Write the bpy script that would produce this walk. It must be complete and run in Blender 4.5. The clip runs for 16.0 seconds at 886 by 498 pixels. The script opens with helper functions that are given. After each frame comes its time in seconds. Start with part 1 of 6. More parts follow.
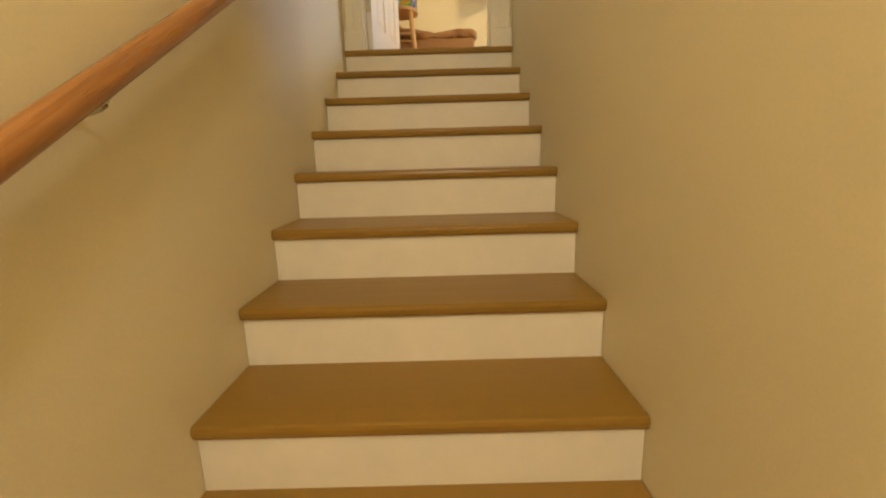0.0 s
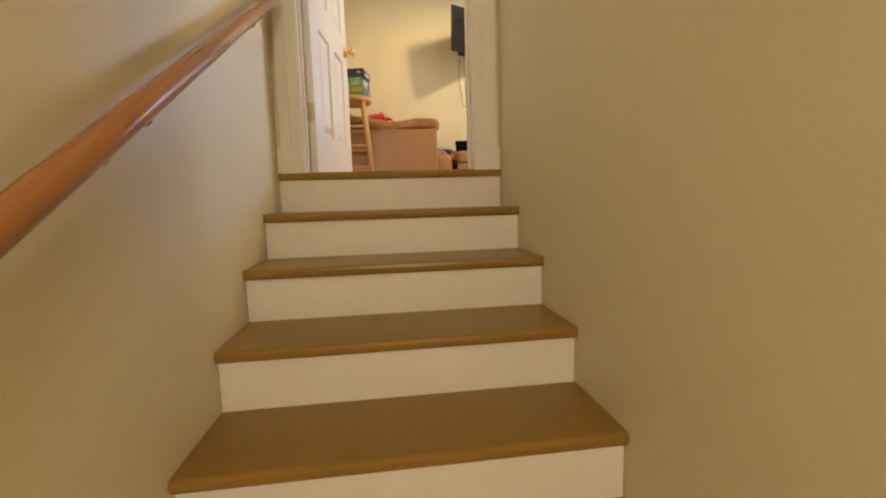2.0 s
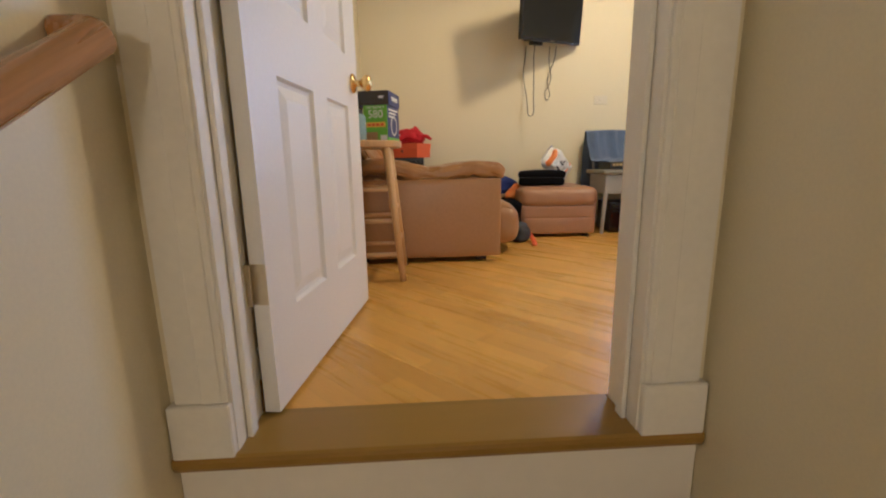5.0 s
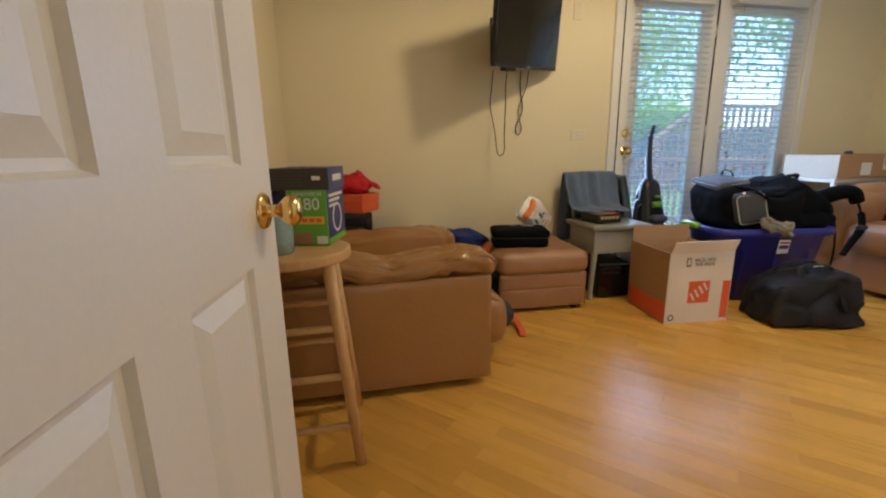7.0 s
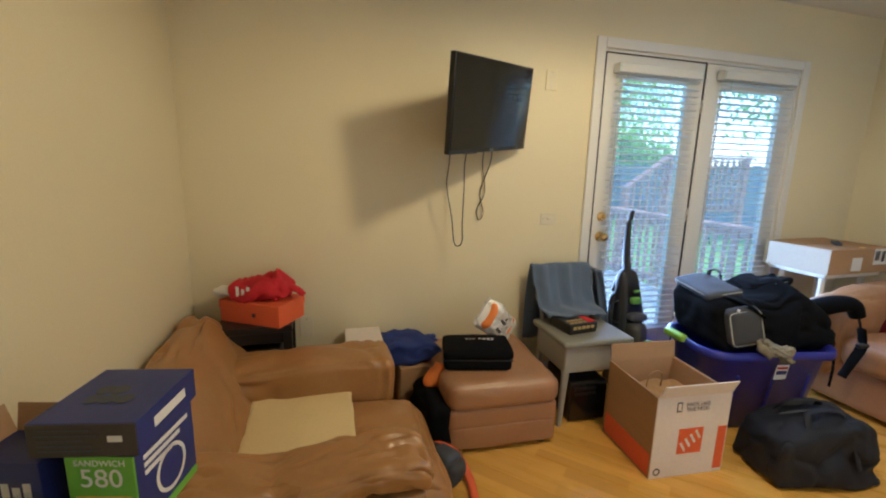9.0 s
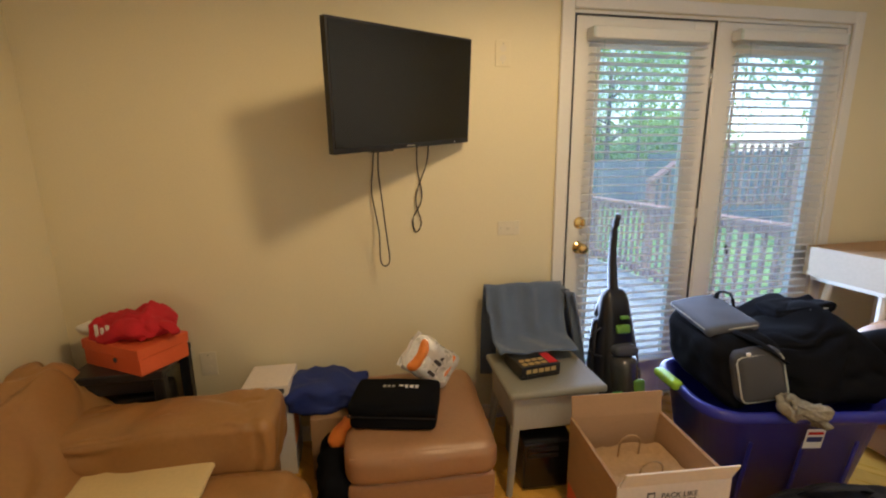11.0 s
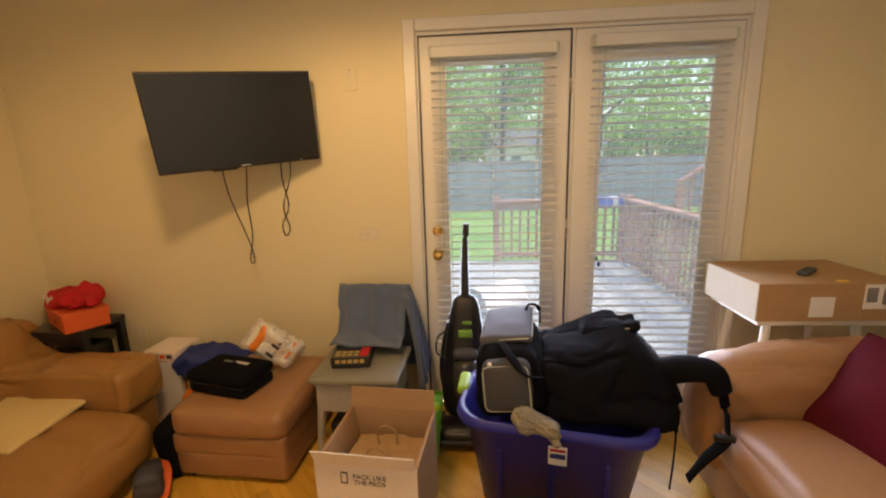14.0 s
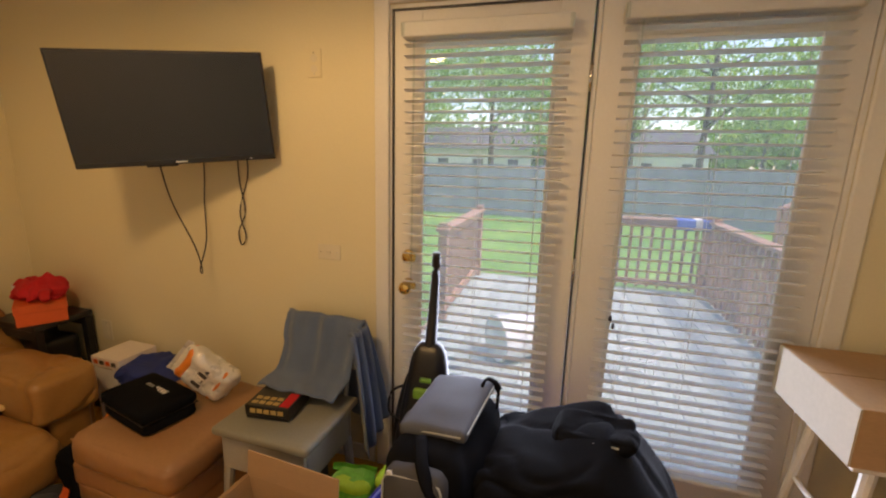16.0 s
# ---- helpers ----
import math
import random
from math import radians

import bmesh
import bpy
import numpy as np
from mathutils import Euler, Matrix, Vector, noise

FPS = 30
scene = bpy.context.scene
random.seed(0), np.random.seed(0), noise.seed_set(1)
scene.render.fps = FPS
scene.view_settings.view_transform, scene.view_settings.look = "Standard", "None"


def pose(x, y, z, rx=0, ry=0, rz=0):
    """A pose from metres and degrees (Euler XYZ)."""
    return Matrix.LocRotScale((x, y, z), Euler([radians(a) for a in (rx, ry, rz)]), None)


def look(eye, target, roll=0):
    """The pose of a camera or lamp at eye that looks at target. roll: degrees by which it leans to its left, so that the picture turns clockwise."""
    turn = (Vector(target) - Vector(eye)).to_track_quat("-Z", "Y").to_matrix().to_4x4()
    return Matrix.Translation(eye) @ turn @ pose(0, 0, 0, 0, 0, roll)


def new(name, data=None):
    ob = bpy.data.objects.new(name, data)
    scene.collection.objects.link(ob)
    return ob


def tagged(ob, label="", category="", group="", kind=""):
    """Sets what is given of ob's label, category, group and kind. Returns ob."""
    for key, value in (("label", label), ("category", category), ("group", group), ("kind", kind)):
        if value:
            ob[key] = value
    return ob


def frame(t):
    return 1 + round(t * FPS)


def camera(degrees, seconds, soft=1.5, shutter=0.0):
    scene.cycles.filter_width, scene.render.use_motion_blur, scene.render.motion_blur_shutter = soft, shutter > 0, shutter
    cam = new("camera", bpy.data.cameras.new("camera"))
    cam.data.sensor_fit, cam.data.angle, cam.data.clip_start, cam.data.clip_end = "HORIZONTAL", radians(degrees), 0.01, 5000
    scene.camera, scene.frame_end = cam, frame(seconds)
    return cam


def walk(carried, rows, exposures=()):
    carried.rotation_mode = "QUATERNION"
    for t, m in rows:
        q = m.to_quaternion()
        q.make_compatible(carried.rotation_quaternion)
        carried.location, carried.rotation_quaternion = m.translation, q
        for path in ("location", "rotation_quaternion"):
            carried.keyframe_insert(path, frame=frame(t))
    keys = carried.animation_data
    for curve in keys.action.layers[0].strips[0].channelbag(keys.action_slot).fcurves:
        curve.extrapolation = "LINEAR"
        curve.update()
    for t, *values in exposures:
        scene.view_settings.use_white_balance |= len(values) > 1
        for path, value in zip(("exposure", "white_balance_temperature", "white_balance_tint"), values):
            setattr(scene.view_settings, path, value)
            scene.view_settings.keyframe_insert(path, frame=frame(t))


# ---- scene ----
cam = camera(92.4, 16.0, soft=2.1)
PATH = [
    (0, (0.276, -2.913, -0.691), (0.268, -0.957, -1.104), -1.6),
    (0.5, (0.242, -2.705, -0.546), (0.319, -0.732, -0.864), -3.0),
    (1, (0.215, -2.508, -0.39), (0.287, -0.524, -0.634), -1.6),
    (1.5, (0.133, -2.302, -0.257), (0.325, -0.326, -0.497), -1.0),
    (2, (0.169, -2.092, -0.145), (0.423, -0.121, -0.37), -1.7),
    (2.5, (0.181, -1.856, 0.005), (0.353, 0.126, -0.203), -2.4),
    (3, (0.194, -1.661, 0.151), (0.417, 0.316, -0.049), -2.1),
    (3.5, (0.318, -1.45, 0.271), (0.551, 0.513, -0.033), -2.3),
    (4, (0.255, -1.249, 0.388), (0.282, 0.728, 0.089), -2.9),
    (4.2, (0.214, -1.16, 0.432), (0.24, 0.812, 0.101), -2.4),
    (6.3, (0.143, -0.144, 0.778), (0.358, 1.799, 0.355), 0.1),
    (6.5, (0.135, -0.081, 0.829), (0.324, 1.865, 0.409), 0.1),
    (7, (0.096, 0.063, 0.942), (0.506, 1.971, 0.501), -0.9),
    (7.5, (0.156, 0.195, 1.017), (0.651, 2.098, 0.648), -0.1),
    (8, (0.255, 0.346, 1.168), (0.76, 2.224, 0.699), 1.1),
    (8.5, (0.307, 0.524, 1.267), (0.958, 2.353, 0.79), 1.7),
    (9, (0.357, 0.607, 1.363), (0.911, 2.49, 0.98), 1.4),
    (9.5, (0.479, 0.731, 1.388), (0.8, 2.675, 1.046), 0.2),
    (10, (0.631, 0.866, 1.384), (0.987, 2.796, 0.999), -0.5),
    (10.2, (0.704, 0.939, 1.383), (1.12, 2.856, 0.993), 0.1),
    (12.3, (1.693, 0.944, 1.393), (1.634, 2.894, 0.952), -0.7),
    (12.5, (1.822, 0.895, 1.388), (1.665, 2.83, 0.907), 0.4),
    (13, (1.989, 0.718, 1.414), (1.85, 2.66, 0.957), 1.8),
    (13.5, (2.104, 0.6, 1.424), (1.964, 2.541, 0.962), -1.3),
    (14, (2.329, 0.656, 1.445), (2.177, 2.608, 1.037), -1.7),
    (14.5, (2.513, 0.778, 1.455), (2.464, 2.739, 1.066), -1.6),
    (15, (2.559, 0.976, 1.46), (2.488, 2.941, 1.092), -0.7),
    (15.5, (2.59, 1.13, 1.477), (2.349, 3.08, 1.1), 0.3),
    (16, (2.755, 1.253, 1.487), (2.234, 3.14, 1.076), 1.5),
]
EXPOSURES = [(0, 2.84, 5600, 16), (1.5, 2.86, 5350, 18), (3, 2.75, 4800, 24), (4.2, 2.65, 4650, 26), (6.3, 1.92, 5100, 20), (8, 1.82, 5150, 19), (9, 2.0, 4850, 17), (10.2, 1.93, 4900, 18), (12.3, 1.68, 7100, 32), (14, 1.78, 7200, 31), (15, 1.70, 6600, 23), (16, 1.52, 7100, 31)]
walk(cam, [(t, look(eye, target, roll)) for t, eye, target, roll in PATH], EXPOSURES)

# ---- world and light ----
world = bpy.data.worlds.new("sky")
scene.world = world
world.use_nodes = True
SUN_EL, SUN_AZ = 60, 100


def set_sky():
    nt = world.node_tree
    sky = nt.nodes.new("ShaderNodeTexSky")
    sky.sky_type, sky.sun_disc = "NISHITA", False
    sky.sun_elevation, sky.sun_rotation = radians(SUN_EL), radians(SUN_AZ)
    nt.links.new(sky.outputs[0], nt.nodes["Background"].inputs[0])
    nt.nodes["Background"].inputs[1].default_value = 0.15


set_sky()


def lamp(name, kind, m, energy, colour, size=0.1):
    data = bpy.data.lights.new(name, kind)
    data.energy, data.color = energy, colour
    if kind == "SUN":
        data.angle = radians(size)
    elif kind == "AREA":
        data.size = size
    else:
        data.shadow_soft_size = size
    ob = new(name, data)
    ob.matrix_world = m
    return ob


lamp("sun", "SUN", look((0, 0, 10), (-5.5, 1.2, 0)), 1.5, (1, 0.95, 0.87), 14)
bulb = lamp("ceiling_bulb", "SPOT", pose(1.75, 1.45, 2.3), 17.0, (1, 0.70, 0.28), 0.10)
bulb.data.spot_size, bulb.data.spot_blend = radians(178), 0.34
for x, w in ((2.43, 0.56), (3.245, 0.58)):
    day = lamp("window_daylight", "AREA", pose(x, 2.893, 1.12, -90, 0, 0), 4.4, (0.64, 0.81, 1.0), w)
    day.data.shape, day.data.size_y, day.data.spread = "RECTANGLE", 1.55, radians(125)
lamp("stairwell_bulb", "POINT", pose(0.35, -3.95, 0.55), 9.8, (1, 0.78, 0.47), 0.12)

# ---- materials ----


def material(name, base, rough=0.6, metal=0.0, vary=0.12, scale=8.0, fine=90.0, bump=0.15, depth=0.002, stretch=(1, 1, 1),
             island=0.0, coat=0.0, second=None, second_at=0.62, sheen=0.0, spec=0.5):
    """A principled surface: base colour with coarse and fine variation, an optional second tone in blotches, and relief."""
    m = bpy.data.materials.new(name)
    m.use_nodes = True
    nt = m.node_tree
    n, ln = nt.nodes, nt.links
    b = n["Principled BSDF"]
    tc = n.new("ShaderNodeTexCoord")
    mp = n.new("ShaderNodeMapping")
    mp.inputs["Scale"].default_value = stretch
    ln.new(tc.outputs["Object"], mp.inputs["Vector"])
    n1 = n.new("ShaderNodeTexNoise")
    n1.inputs["Scale"].default_value, n1.inputs["Detail"].default_value = scale, 4
    n2 = n.new("ShaderNodeTexNoise")
    n2.inputs["Scale"].default_value, n2.inputs["Detail"].default_value = fine, 3
    for k in (n1, n2):
        ln.new(mp.outputs[0], k.inputs["Vector"])
    add = n.new("ShaderNodeMath")
    add.operation = "ADD"
    ln.new(n1.outputs[0], add.inputs[0])
    ln.new(n2.outputs[0], add.inputs[1])
    rng = n.new("ShaderNodeMapRange")
    rng.inputs["From Min"].default_value, rng.inputs["From Max"].default_value = 0.6, 1.4
    rng.inputs["To Min"].default_value, rng.inputs["To Max"].default_value = 1 - vary, 1 + vary
    ln.new(add.outputs[0], rng.inputs["Value"])
    last = rng.outputs[0]
    if island:
        oi = n.new("ShaderNodeObjectInfo")
        r2 = n.new("ShaderNodeMapRange")
        r2.inputs["To Min"].default_value, r2.inputs["To Max"].default_value = 1 - island, 1 + island
        ln.new(oi.outputs["Random"], r2.inputs["Value"])
        mu = n.new("ShaderNodeMath")
        mu.operation = "MULTIPLY"
        ln.new(last, mu.inputs[0])
        ln.new(r2.outputs[0], mu.inputs[1])
        last = mu.outputs[0]
    col = n.new("ShaderNodeMix")
    col.data_type = "RGBA"
    col.inputs[6].default_value = (*base, 1)
    col.inputs[7].default_value = (*(second or base), 1)
    if second:
        ramp = n.new("ShaderNodeMapRange")
        ramp.inputs["From Min"].default_value, ramp.inputs["From Max"].default_value = second_at - 0.12, second_at + 0.12
        ln.new(n1.outputs[0], ramp.inputs["Value"])
        ln.new(ramp.outputs[0], col.inputs[0])
    else:
        col.inputs[0].default_value = 0
    sc = n.new("ShaderNodeVectorMath")
    sc.operation = "SCALE"
    ln.new(col.outputs[2], sc.inputs[0])
    ln.new(last, sc.inputs["Scale"])
    ln.new(sc.outputs[0], b.inputs["Base Color"])
    rr = n.new("ShaderNodeMapRange")
    rr.inputs["From Min"].default_value, rr.inputs["From Max"].default_value = 0.3, 0.7
    rr.inputs["To Min"].default_value, rr.inputs["To Max"].default_value = max(rough - 0.07, 0.03), min(rough + 0.07, 1)
    ln.new(n1.outputs[0], rr.inputs["Value"])
    ln.new(rr.outputs[0], b.inputs["Roughness"])
    b.inputs["Metallic"].default_value = metal
    b.inputs["Coat Weight"].default_value = coat
    b.inputs["Sheen Weight"].default_value = sheen
    b.inputs["Specular IOR Level"].default_value = spec
    if bump:
        bp = n.new("ShaderNodeBump")
        bp.inputs["Strength"].default_value, bp.inputs["Distance"].default_value = bump, depth
        ln.new(add.outputs[0], bp.inputs["Height"])
        ln.new(bp.outputs[0], b.inputs["Normal"])
    return m


FLOOR_TURN = -47


def laminate(name):
    """Honey strip laminate: each board carries three strips of short staves, each stave with a tone of its own."""
    m = material(name, (0.68, 0.385, 0.058), 0.30, vary=0.06, scale=4, fine=40, bump=0.02, stretch=(0.35, 5, 1), island=0.03, spec=0.28)
    nt = m.node_tree
    n, ln = nt.nodes, nt.links
    b = n["Principled BSDF"]
    geo = n.new("ShaderNodeNewGeometry")
    br = n.new("ShaderNodeTexBrick")
    br.offset, br.squash = 0.37, 1.0
    br.inputs["Scale"].default_value = 1.0
    br.inputs["Brick Width"].default_value, br.inputs["Row Height"].default_value = 0.42, 0.065
    br.inputs["Mortar Size"].default_value = 0.0006
    br.inputs["Color1"].default_value = (0.86, 0.83, 0.78, 1)
    br.inputs["Color2"].default_value = (1.10, 1.11, 1.14, 1)
    br.inputs["Mortar"].default_value = (0.93, 0.91, 0.88, 1)
    rot = n.new("ShaderNodeVectorRotate")
    rot.rotation_type = "Z_AXIS"
    rot.inputs["Center"].default_value = (2.0, 1.5, 0)
    rot.inputs["Angle"].default_value = radians(-FLOOR_TURN)
    ln.new(geo.outputs["Position"], rot.inputs["Vector"])
    shift = n.new("ShaderNodeVectorMath")
    shift.inputs[1].default_value = (-2.0, -1.5, 0)
    ln.new(rot.outputs[0], shift.inputs[0])
    ln.new(shift.outputs[0], br.inputs["Vector"])
    mul = n.new("ShaderNodeVectorMath")
    mul.operation = "MULTIPLY"
    old = b.inputs["Base Color"].links[0].from_socket
    ln.new(old, mul.inputs[0])
    ln.new(br.outputs[0], mul.inputs[1])
    ln.new(mul.outputs[0], b.inputs["Base Color"])
    return m


def glass(name, haze=0.0):
    m = bpy.data.materials.new(name)
    m.use_nodes = True
    nt = m.node_tree
    n, ln = nt.nodes, nt.links
    n.remove(n["Principled BSDF"])
    tr, gl, mx = n.new("ShaderNodeBsdfTransparent"), n.new("ShaderNodeBsdfGlossy"), n.new("ShaderNodeMixShader")
    gl.inputs["Roughness"].default_value = 0.02
    tr.inputs["Color"].default_value = (0.93, 0.96, 0.95, 1)
    mx.inputs[0].default_value = 0.045
    ln.new(tr.outputs[0], mx.inputs[1])
    ln.new(gl.outputs[0], mx.inputs[2])
    # a pale translucent share paints a veil of glare over the view
    if haze:
        tl, m2 = n.new("ShaderNodeBsdfTranslucent"), n.new("ShaderNodeMixShader")
        tl.inputs["Color"].default_value = (0.75, 0.78, 0.80, 1)
        m2.inputs[0].default_value = haze
        ln.new(mx.outputs[0], m2.inputs[1])
        ln.new(tl.outputs[0], m2.inputs[2])
        ln.new(m2.outputs[0], n["Material Output"].inputs[0])
    else:
        ln.new(mx.outputs[0], n["Material Output"].inputs[0])
    return m


M_wall = material("cream_paint", (0.77, 0.695, 0.475), 0.55, vary=0.04, scale=1.3, fine=160, bump=0.12, depth=0.0015)
M_ceiling = material("ceiling_paint", (0.8, 0.78, 0.72), 0.9, vary=0.03, scale=3, fine=140, bump=0.3, depth=0.003)
M_trim = material("white_gloss_paint", (0.82, 0.79, 0.70), 0.35, vary=0.04, scale=3, fine=60, bump=0.05)
M_door = material("white_door_paint", (0.82, 0.80, 0.75), 0.38, vary=0.03, scale=3, fine=120, bump=0.08)
M_french = material("white_steel_door_paint", (0.78, 0.77, 0.74), 0.4, vary=0.04, scale=3, fine=90, bump=0.04)
M_riser = material("riser_paint", (0.84, 0.80, 0.70), 0.42, vary=0.03, scale=5, fine=20, bump=0.03)
M_tread = material("oak_tread", (0.305, 0.18, 0.025), 0.33, vary=0.06, scale=2.2, fine=3.1, bump=0, stretch=(0.5, 9, 9), island=0.05, spec=0.35)
M_rail = material("oak_rail", (0.35, 0.155, 0.036), 0.28, vary=0.26, scale=3, fine=9, bump=0, stretch=(16, 0.6, 16), coat=0.3)
M_floor = laminate("honey_laminate")
M_sub = material("subfloor", (0.25, 0.16, 0.07), 0.8)
M_brass = material("polished_brass", (0.80, 0.56, 0.20), 0.16, 1.0, vary=0.06, bump=0)
M_hinge = material("dull_brass_hinge", (0.66, 0.58, 0.40), 0.35, 0.8, vary=0.06, bump=0)
M_nickel = material("nickel", (0.6, 0.58, 0.54), 0.25, 1.0, vary=0.05, bump=0)
M_leather = material("tan_leather", (0.375, 0.195, 0.062), 0.34, vary=0.08, scale=3, fine=60, bump=0.08, depth=0.002, second=(0.36, 0.19, 0.075), second_at=0.6)
M_leather_b = material("pinkish_tan_leather", (0.38, 0.205, 0.098), 0.36, vary=0.08, scale=3, fine=60, bump=0.08, depth=0.002, second=(0.33, 0.165, 0.09), second_at=0.62)
M_stool = material("blond_pine", (0.60, 0.37, 0.15), 0.4, vary=0.16, scale=6, fine=50, bump=0.08, stretch=(6, 6, 0.6))
M_black = material("black_plastic", (0.012, 0.012, 0.014), 0.35, vary=0.2, bump=0.05)
M_screen = material("tv_screen", (0.008, 0.008, 0.009), 0.12, vary=0.05, bump=0, spec=0.6)
M_nylon = material("black_nylon", (0.0055, 0.006, 0.008), 0.9, vary=0.25, scale=6, fine=300, bump=0.35, depth=0.002, spec=0.08)
M_navy = material("navy_nylon", (0.006, 0.008, 0.017), 0.7, vary=0.25, scale=5, fine=260, bump=0.35, depth=0.002)
M_greynylon = material("charcoal_nylon", (0.045, 0.047, 0.055), 0.75, vary=0.2, scale=6, fine=300, bump=0.35, depth=0.002)
M_slate = material("slate_grey_nylon", (0.07, 0.078, 0.10), 0.7, vary=0.15, scale=6, fine=300, bump=0.3)
M_piping = material("pale_piping", (0.42, 0.44, 0.40), 0.6, bump=0)
M_card = material("corrugated_cardboard", (0.42, 0.26, 0.13), 0.85, vary=0.1, scale=5, fine=60, bump=0.12, stretch=(1, 1, 5))
M_white_card = material("white_printed_cardboard", (0.80, 0.73, 0.68), 0.7, vary=0.06, scale=5, fine=60, bump=0.08)
M_cream_card = material("cream_cardboard", (0.50, 0.44, 0.33), 0.8, vary=0.06, scale=5, fine=60, bump=0.08)
M_kraft = material("kraft_paper", (0.40, 0.25, 0.11), 0.8, vary=0.15, scale=10, fine=60, bump=0.3, depth=0.004)
M_orange = material("orange_print", (0.75, 0.13, 0.03), 0.55, vary=0.06, bump=0.05)
M_ink = material("dark_print_ink", (0.06, 0.05, 0.05), 0.6, vary=0.1, bump=0)
M_tote = material("blue_tote_plastic", (0.022, 0.026, 0.30), 0.36, vary=0.1, scale=4, fine=120, bump=0.08)
M_lime = material("lime_plastic", (0.30, 0.55, 0.03), 0.4, vary=0.08, bump=0.05)
M_label = material("white_label", (0.80, 0.80, 0.80), 0.5, vary=0.04, bump=0)
M_red = material("red_cotton", (0.52, 0.015, 0.02), 0.85, vary=0.18, scale=9, fine=200, bump=0.35, depth=0.003)
M_white_cloth = material("white_cotton", (0.78, 0.76, 0.72), 0.85, vary=0.08, fine=200, bump=0.3)
M_towel = material("slate_blue_terry", (0.11, 0.155, 0.255), 0.95, vary=0.2, scale=10, fine=260, bump=0.8, depth=0.004, sheen=0.3)
M_seat = material("grey_green_plastic", (0.24, 0.235, 0.195), 0.5, vary=0.08, bump=0.1)
M_apron = material("pale_grey_plastic", (0.37, 0.365, 0.34), 0.5, vary=0.08, bump=0.1)
M_blue_cloth = material("royal_blue_cloth", (0.02, 0.04, 0.22), 0.8, vary=0.2, scale=9, fine=200, bump=0.4, depth=0.003)
M_foil = material("silver_foil", (0.78, 0.76, 0.73), 0.3, 0.25, vary=0.12, scale=14, fine=60, bump=0.5, depth=0.006)
M_foil_orange = material("orange_foil_print", (0.80, 0.24, 0.03), 0.35, vary=0.1, scale=14, bump=0.4)
M_green_foil = material("green_foil_print", (0.10, 0.42, 0.04), 0.35, vary=0.25, scale=12, bump=0.5, depth=0.005)
M_paper = material("cream_pad_fabric", (0.74, 0.58, 0.28), 0.8, vary=0.06, scale=5, fine=120, bump=0.25)
M_maroon = material("maroon_plush", (0.10, 0.006, 0.014), 0.9, vary=0.18, scale=7, fine=240, bump=0.5, depth=0.003, spec=0.2)
M_navybox = material("navy_print", (0.022, 0.035, 0.19), 0.4, vary=0.12, bump=0.03)
M_greenbox = material("green_print", (0.17, 0.46, 0.04), 0.4, vary=0.08, bump=0.03)
M_yellow = material("yellow_print", (0.85, 0.55, 0.05), 0.5, vary=0.06, bump=0)
M_gold = material("gold_print", (0.45, 0.33, 0.12), 0.5, vary=0.1, bump=0)
M_wax = material("teal_candle_wax", (0.27, 0.40, 0.40), 0.25, vary=0.08, bump=0.05, coat=0.6)
M_slat = material("white_blind_slat", (0.70, 0.71, 0.70), 0.45, vary=0.04, bump=0.04)
M_glass = glass("window_glass", 0.14)
M_clear = glass("clear_plastic")
M_smoke = material("smoked_clear_plastic", (0.06, 0.06, 0.055), 0.15, vary=0.2, bump=0, coat=0.5)
M_green_light = material("green_trim_plastic", (0.16, 0.38, 0.05), 0.4, vary=0.1, bump=0)
M_plate = material("ivory_switch_plate", (0.74, 0.68, 0.52), 0.4, vary=0.03, bump=0)
M_deck = material("weathered_deck_board", (0.41, 0.46, 0.43), 0.75, vary=0.09, scale=5, fine=60, bump=0.3, stretch=(6, 0.6, 6), island=0.1)
M_redwood = material("stained_railing_wood", (0.44, 0.26, 0.18), 0.7, vary=0.2, scale=5, fine=50, bump=0.3, stretch=(5, 5, 0.8), island=0.1)
M_fence = material("weathered_fence_board", (0.24, 0.26, 0.27), 0.85, vary=0.25, scale=4, fine=40, bump=0.4, stretch=(5, 5, 0.6), island=0.16)
M_lawn = material("lawn_grass", (0.13, 0.30, 0.045), 0.95, vary=0.3, scale=0.8, fine=30, bump=0.8, depth=0.03, second=(0.19, 0.33, 0.06), second_at=0.55)
M_leaf = material("maple_leaves", (0.18, 0.34, 0.07), 0.6, vary=0.35, scale=0.8, fine=9, bump=0)


def leafy(m):
    """Lets some daylight through the leaves."""
    nt = m.node_tree
    n, ln = nt.nodes, nt.links
    b = n["Principled BSDF"]
    tr, mx = n.new("ShaderNodeBsdfTranslucent"), n.new("ShaderNodeMixShader")
    tr.inputs["Color"].default_value = (0.42, 0.62, 0.10, 1)
    mx.inputs[0].default_value = 0.5
    ln.new(b.outputs[0], mx.inputs[1])
    ln.new(tr.outputs[0], mx.inputs[2])
    ln.new(mx.outputs[0], n["Material Output"].inputs[0])


leafy(M_leaf)
M_bark = material("grey_bark", (0.14, 0.11, 0.08), 0.9, vary=0.3, scale=6, fine=30, bump=0.8, depth=0.02, stretch=(4, 4, 0.7))
M_siding = material("white_siding", (0.72, 0.72, 0.70), 0.6, vary=0.05, bump=0.1)
M_roof = material("grey_shingle", (0.12, 0.12, 0.125), 0.9, vary=0.25, scale=4, fine=30, bump=0.4)
M_pool = material("white_plastic", (0.80, 0.81, 0.82), 0.35, vary=0.03, bump=0.03)
M_sheet_blue = material("blue_striped_cloth", (0.10, 0.18, 0.55), 0.8, vary=0.15, bump=0.3)

# ---- mesh helpers ----


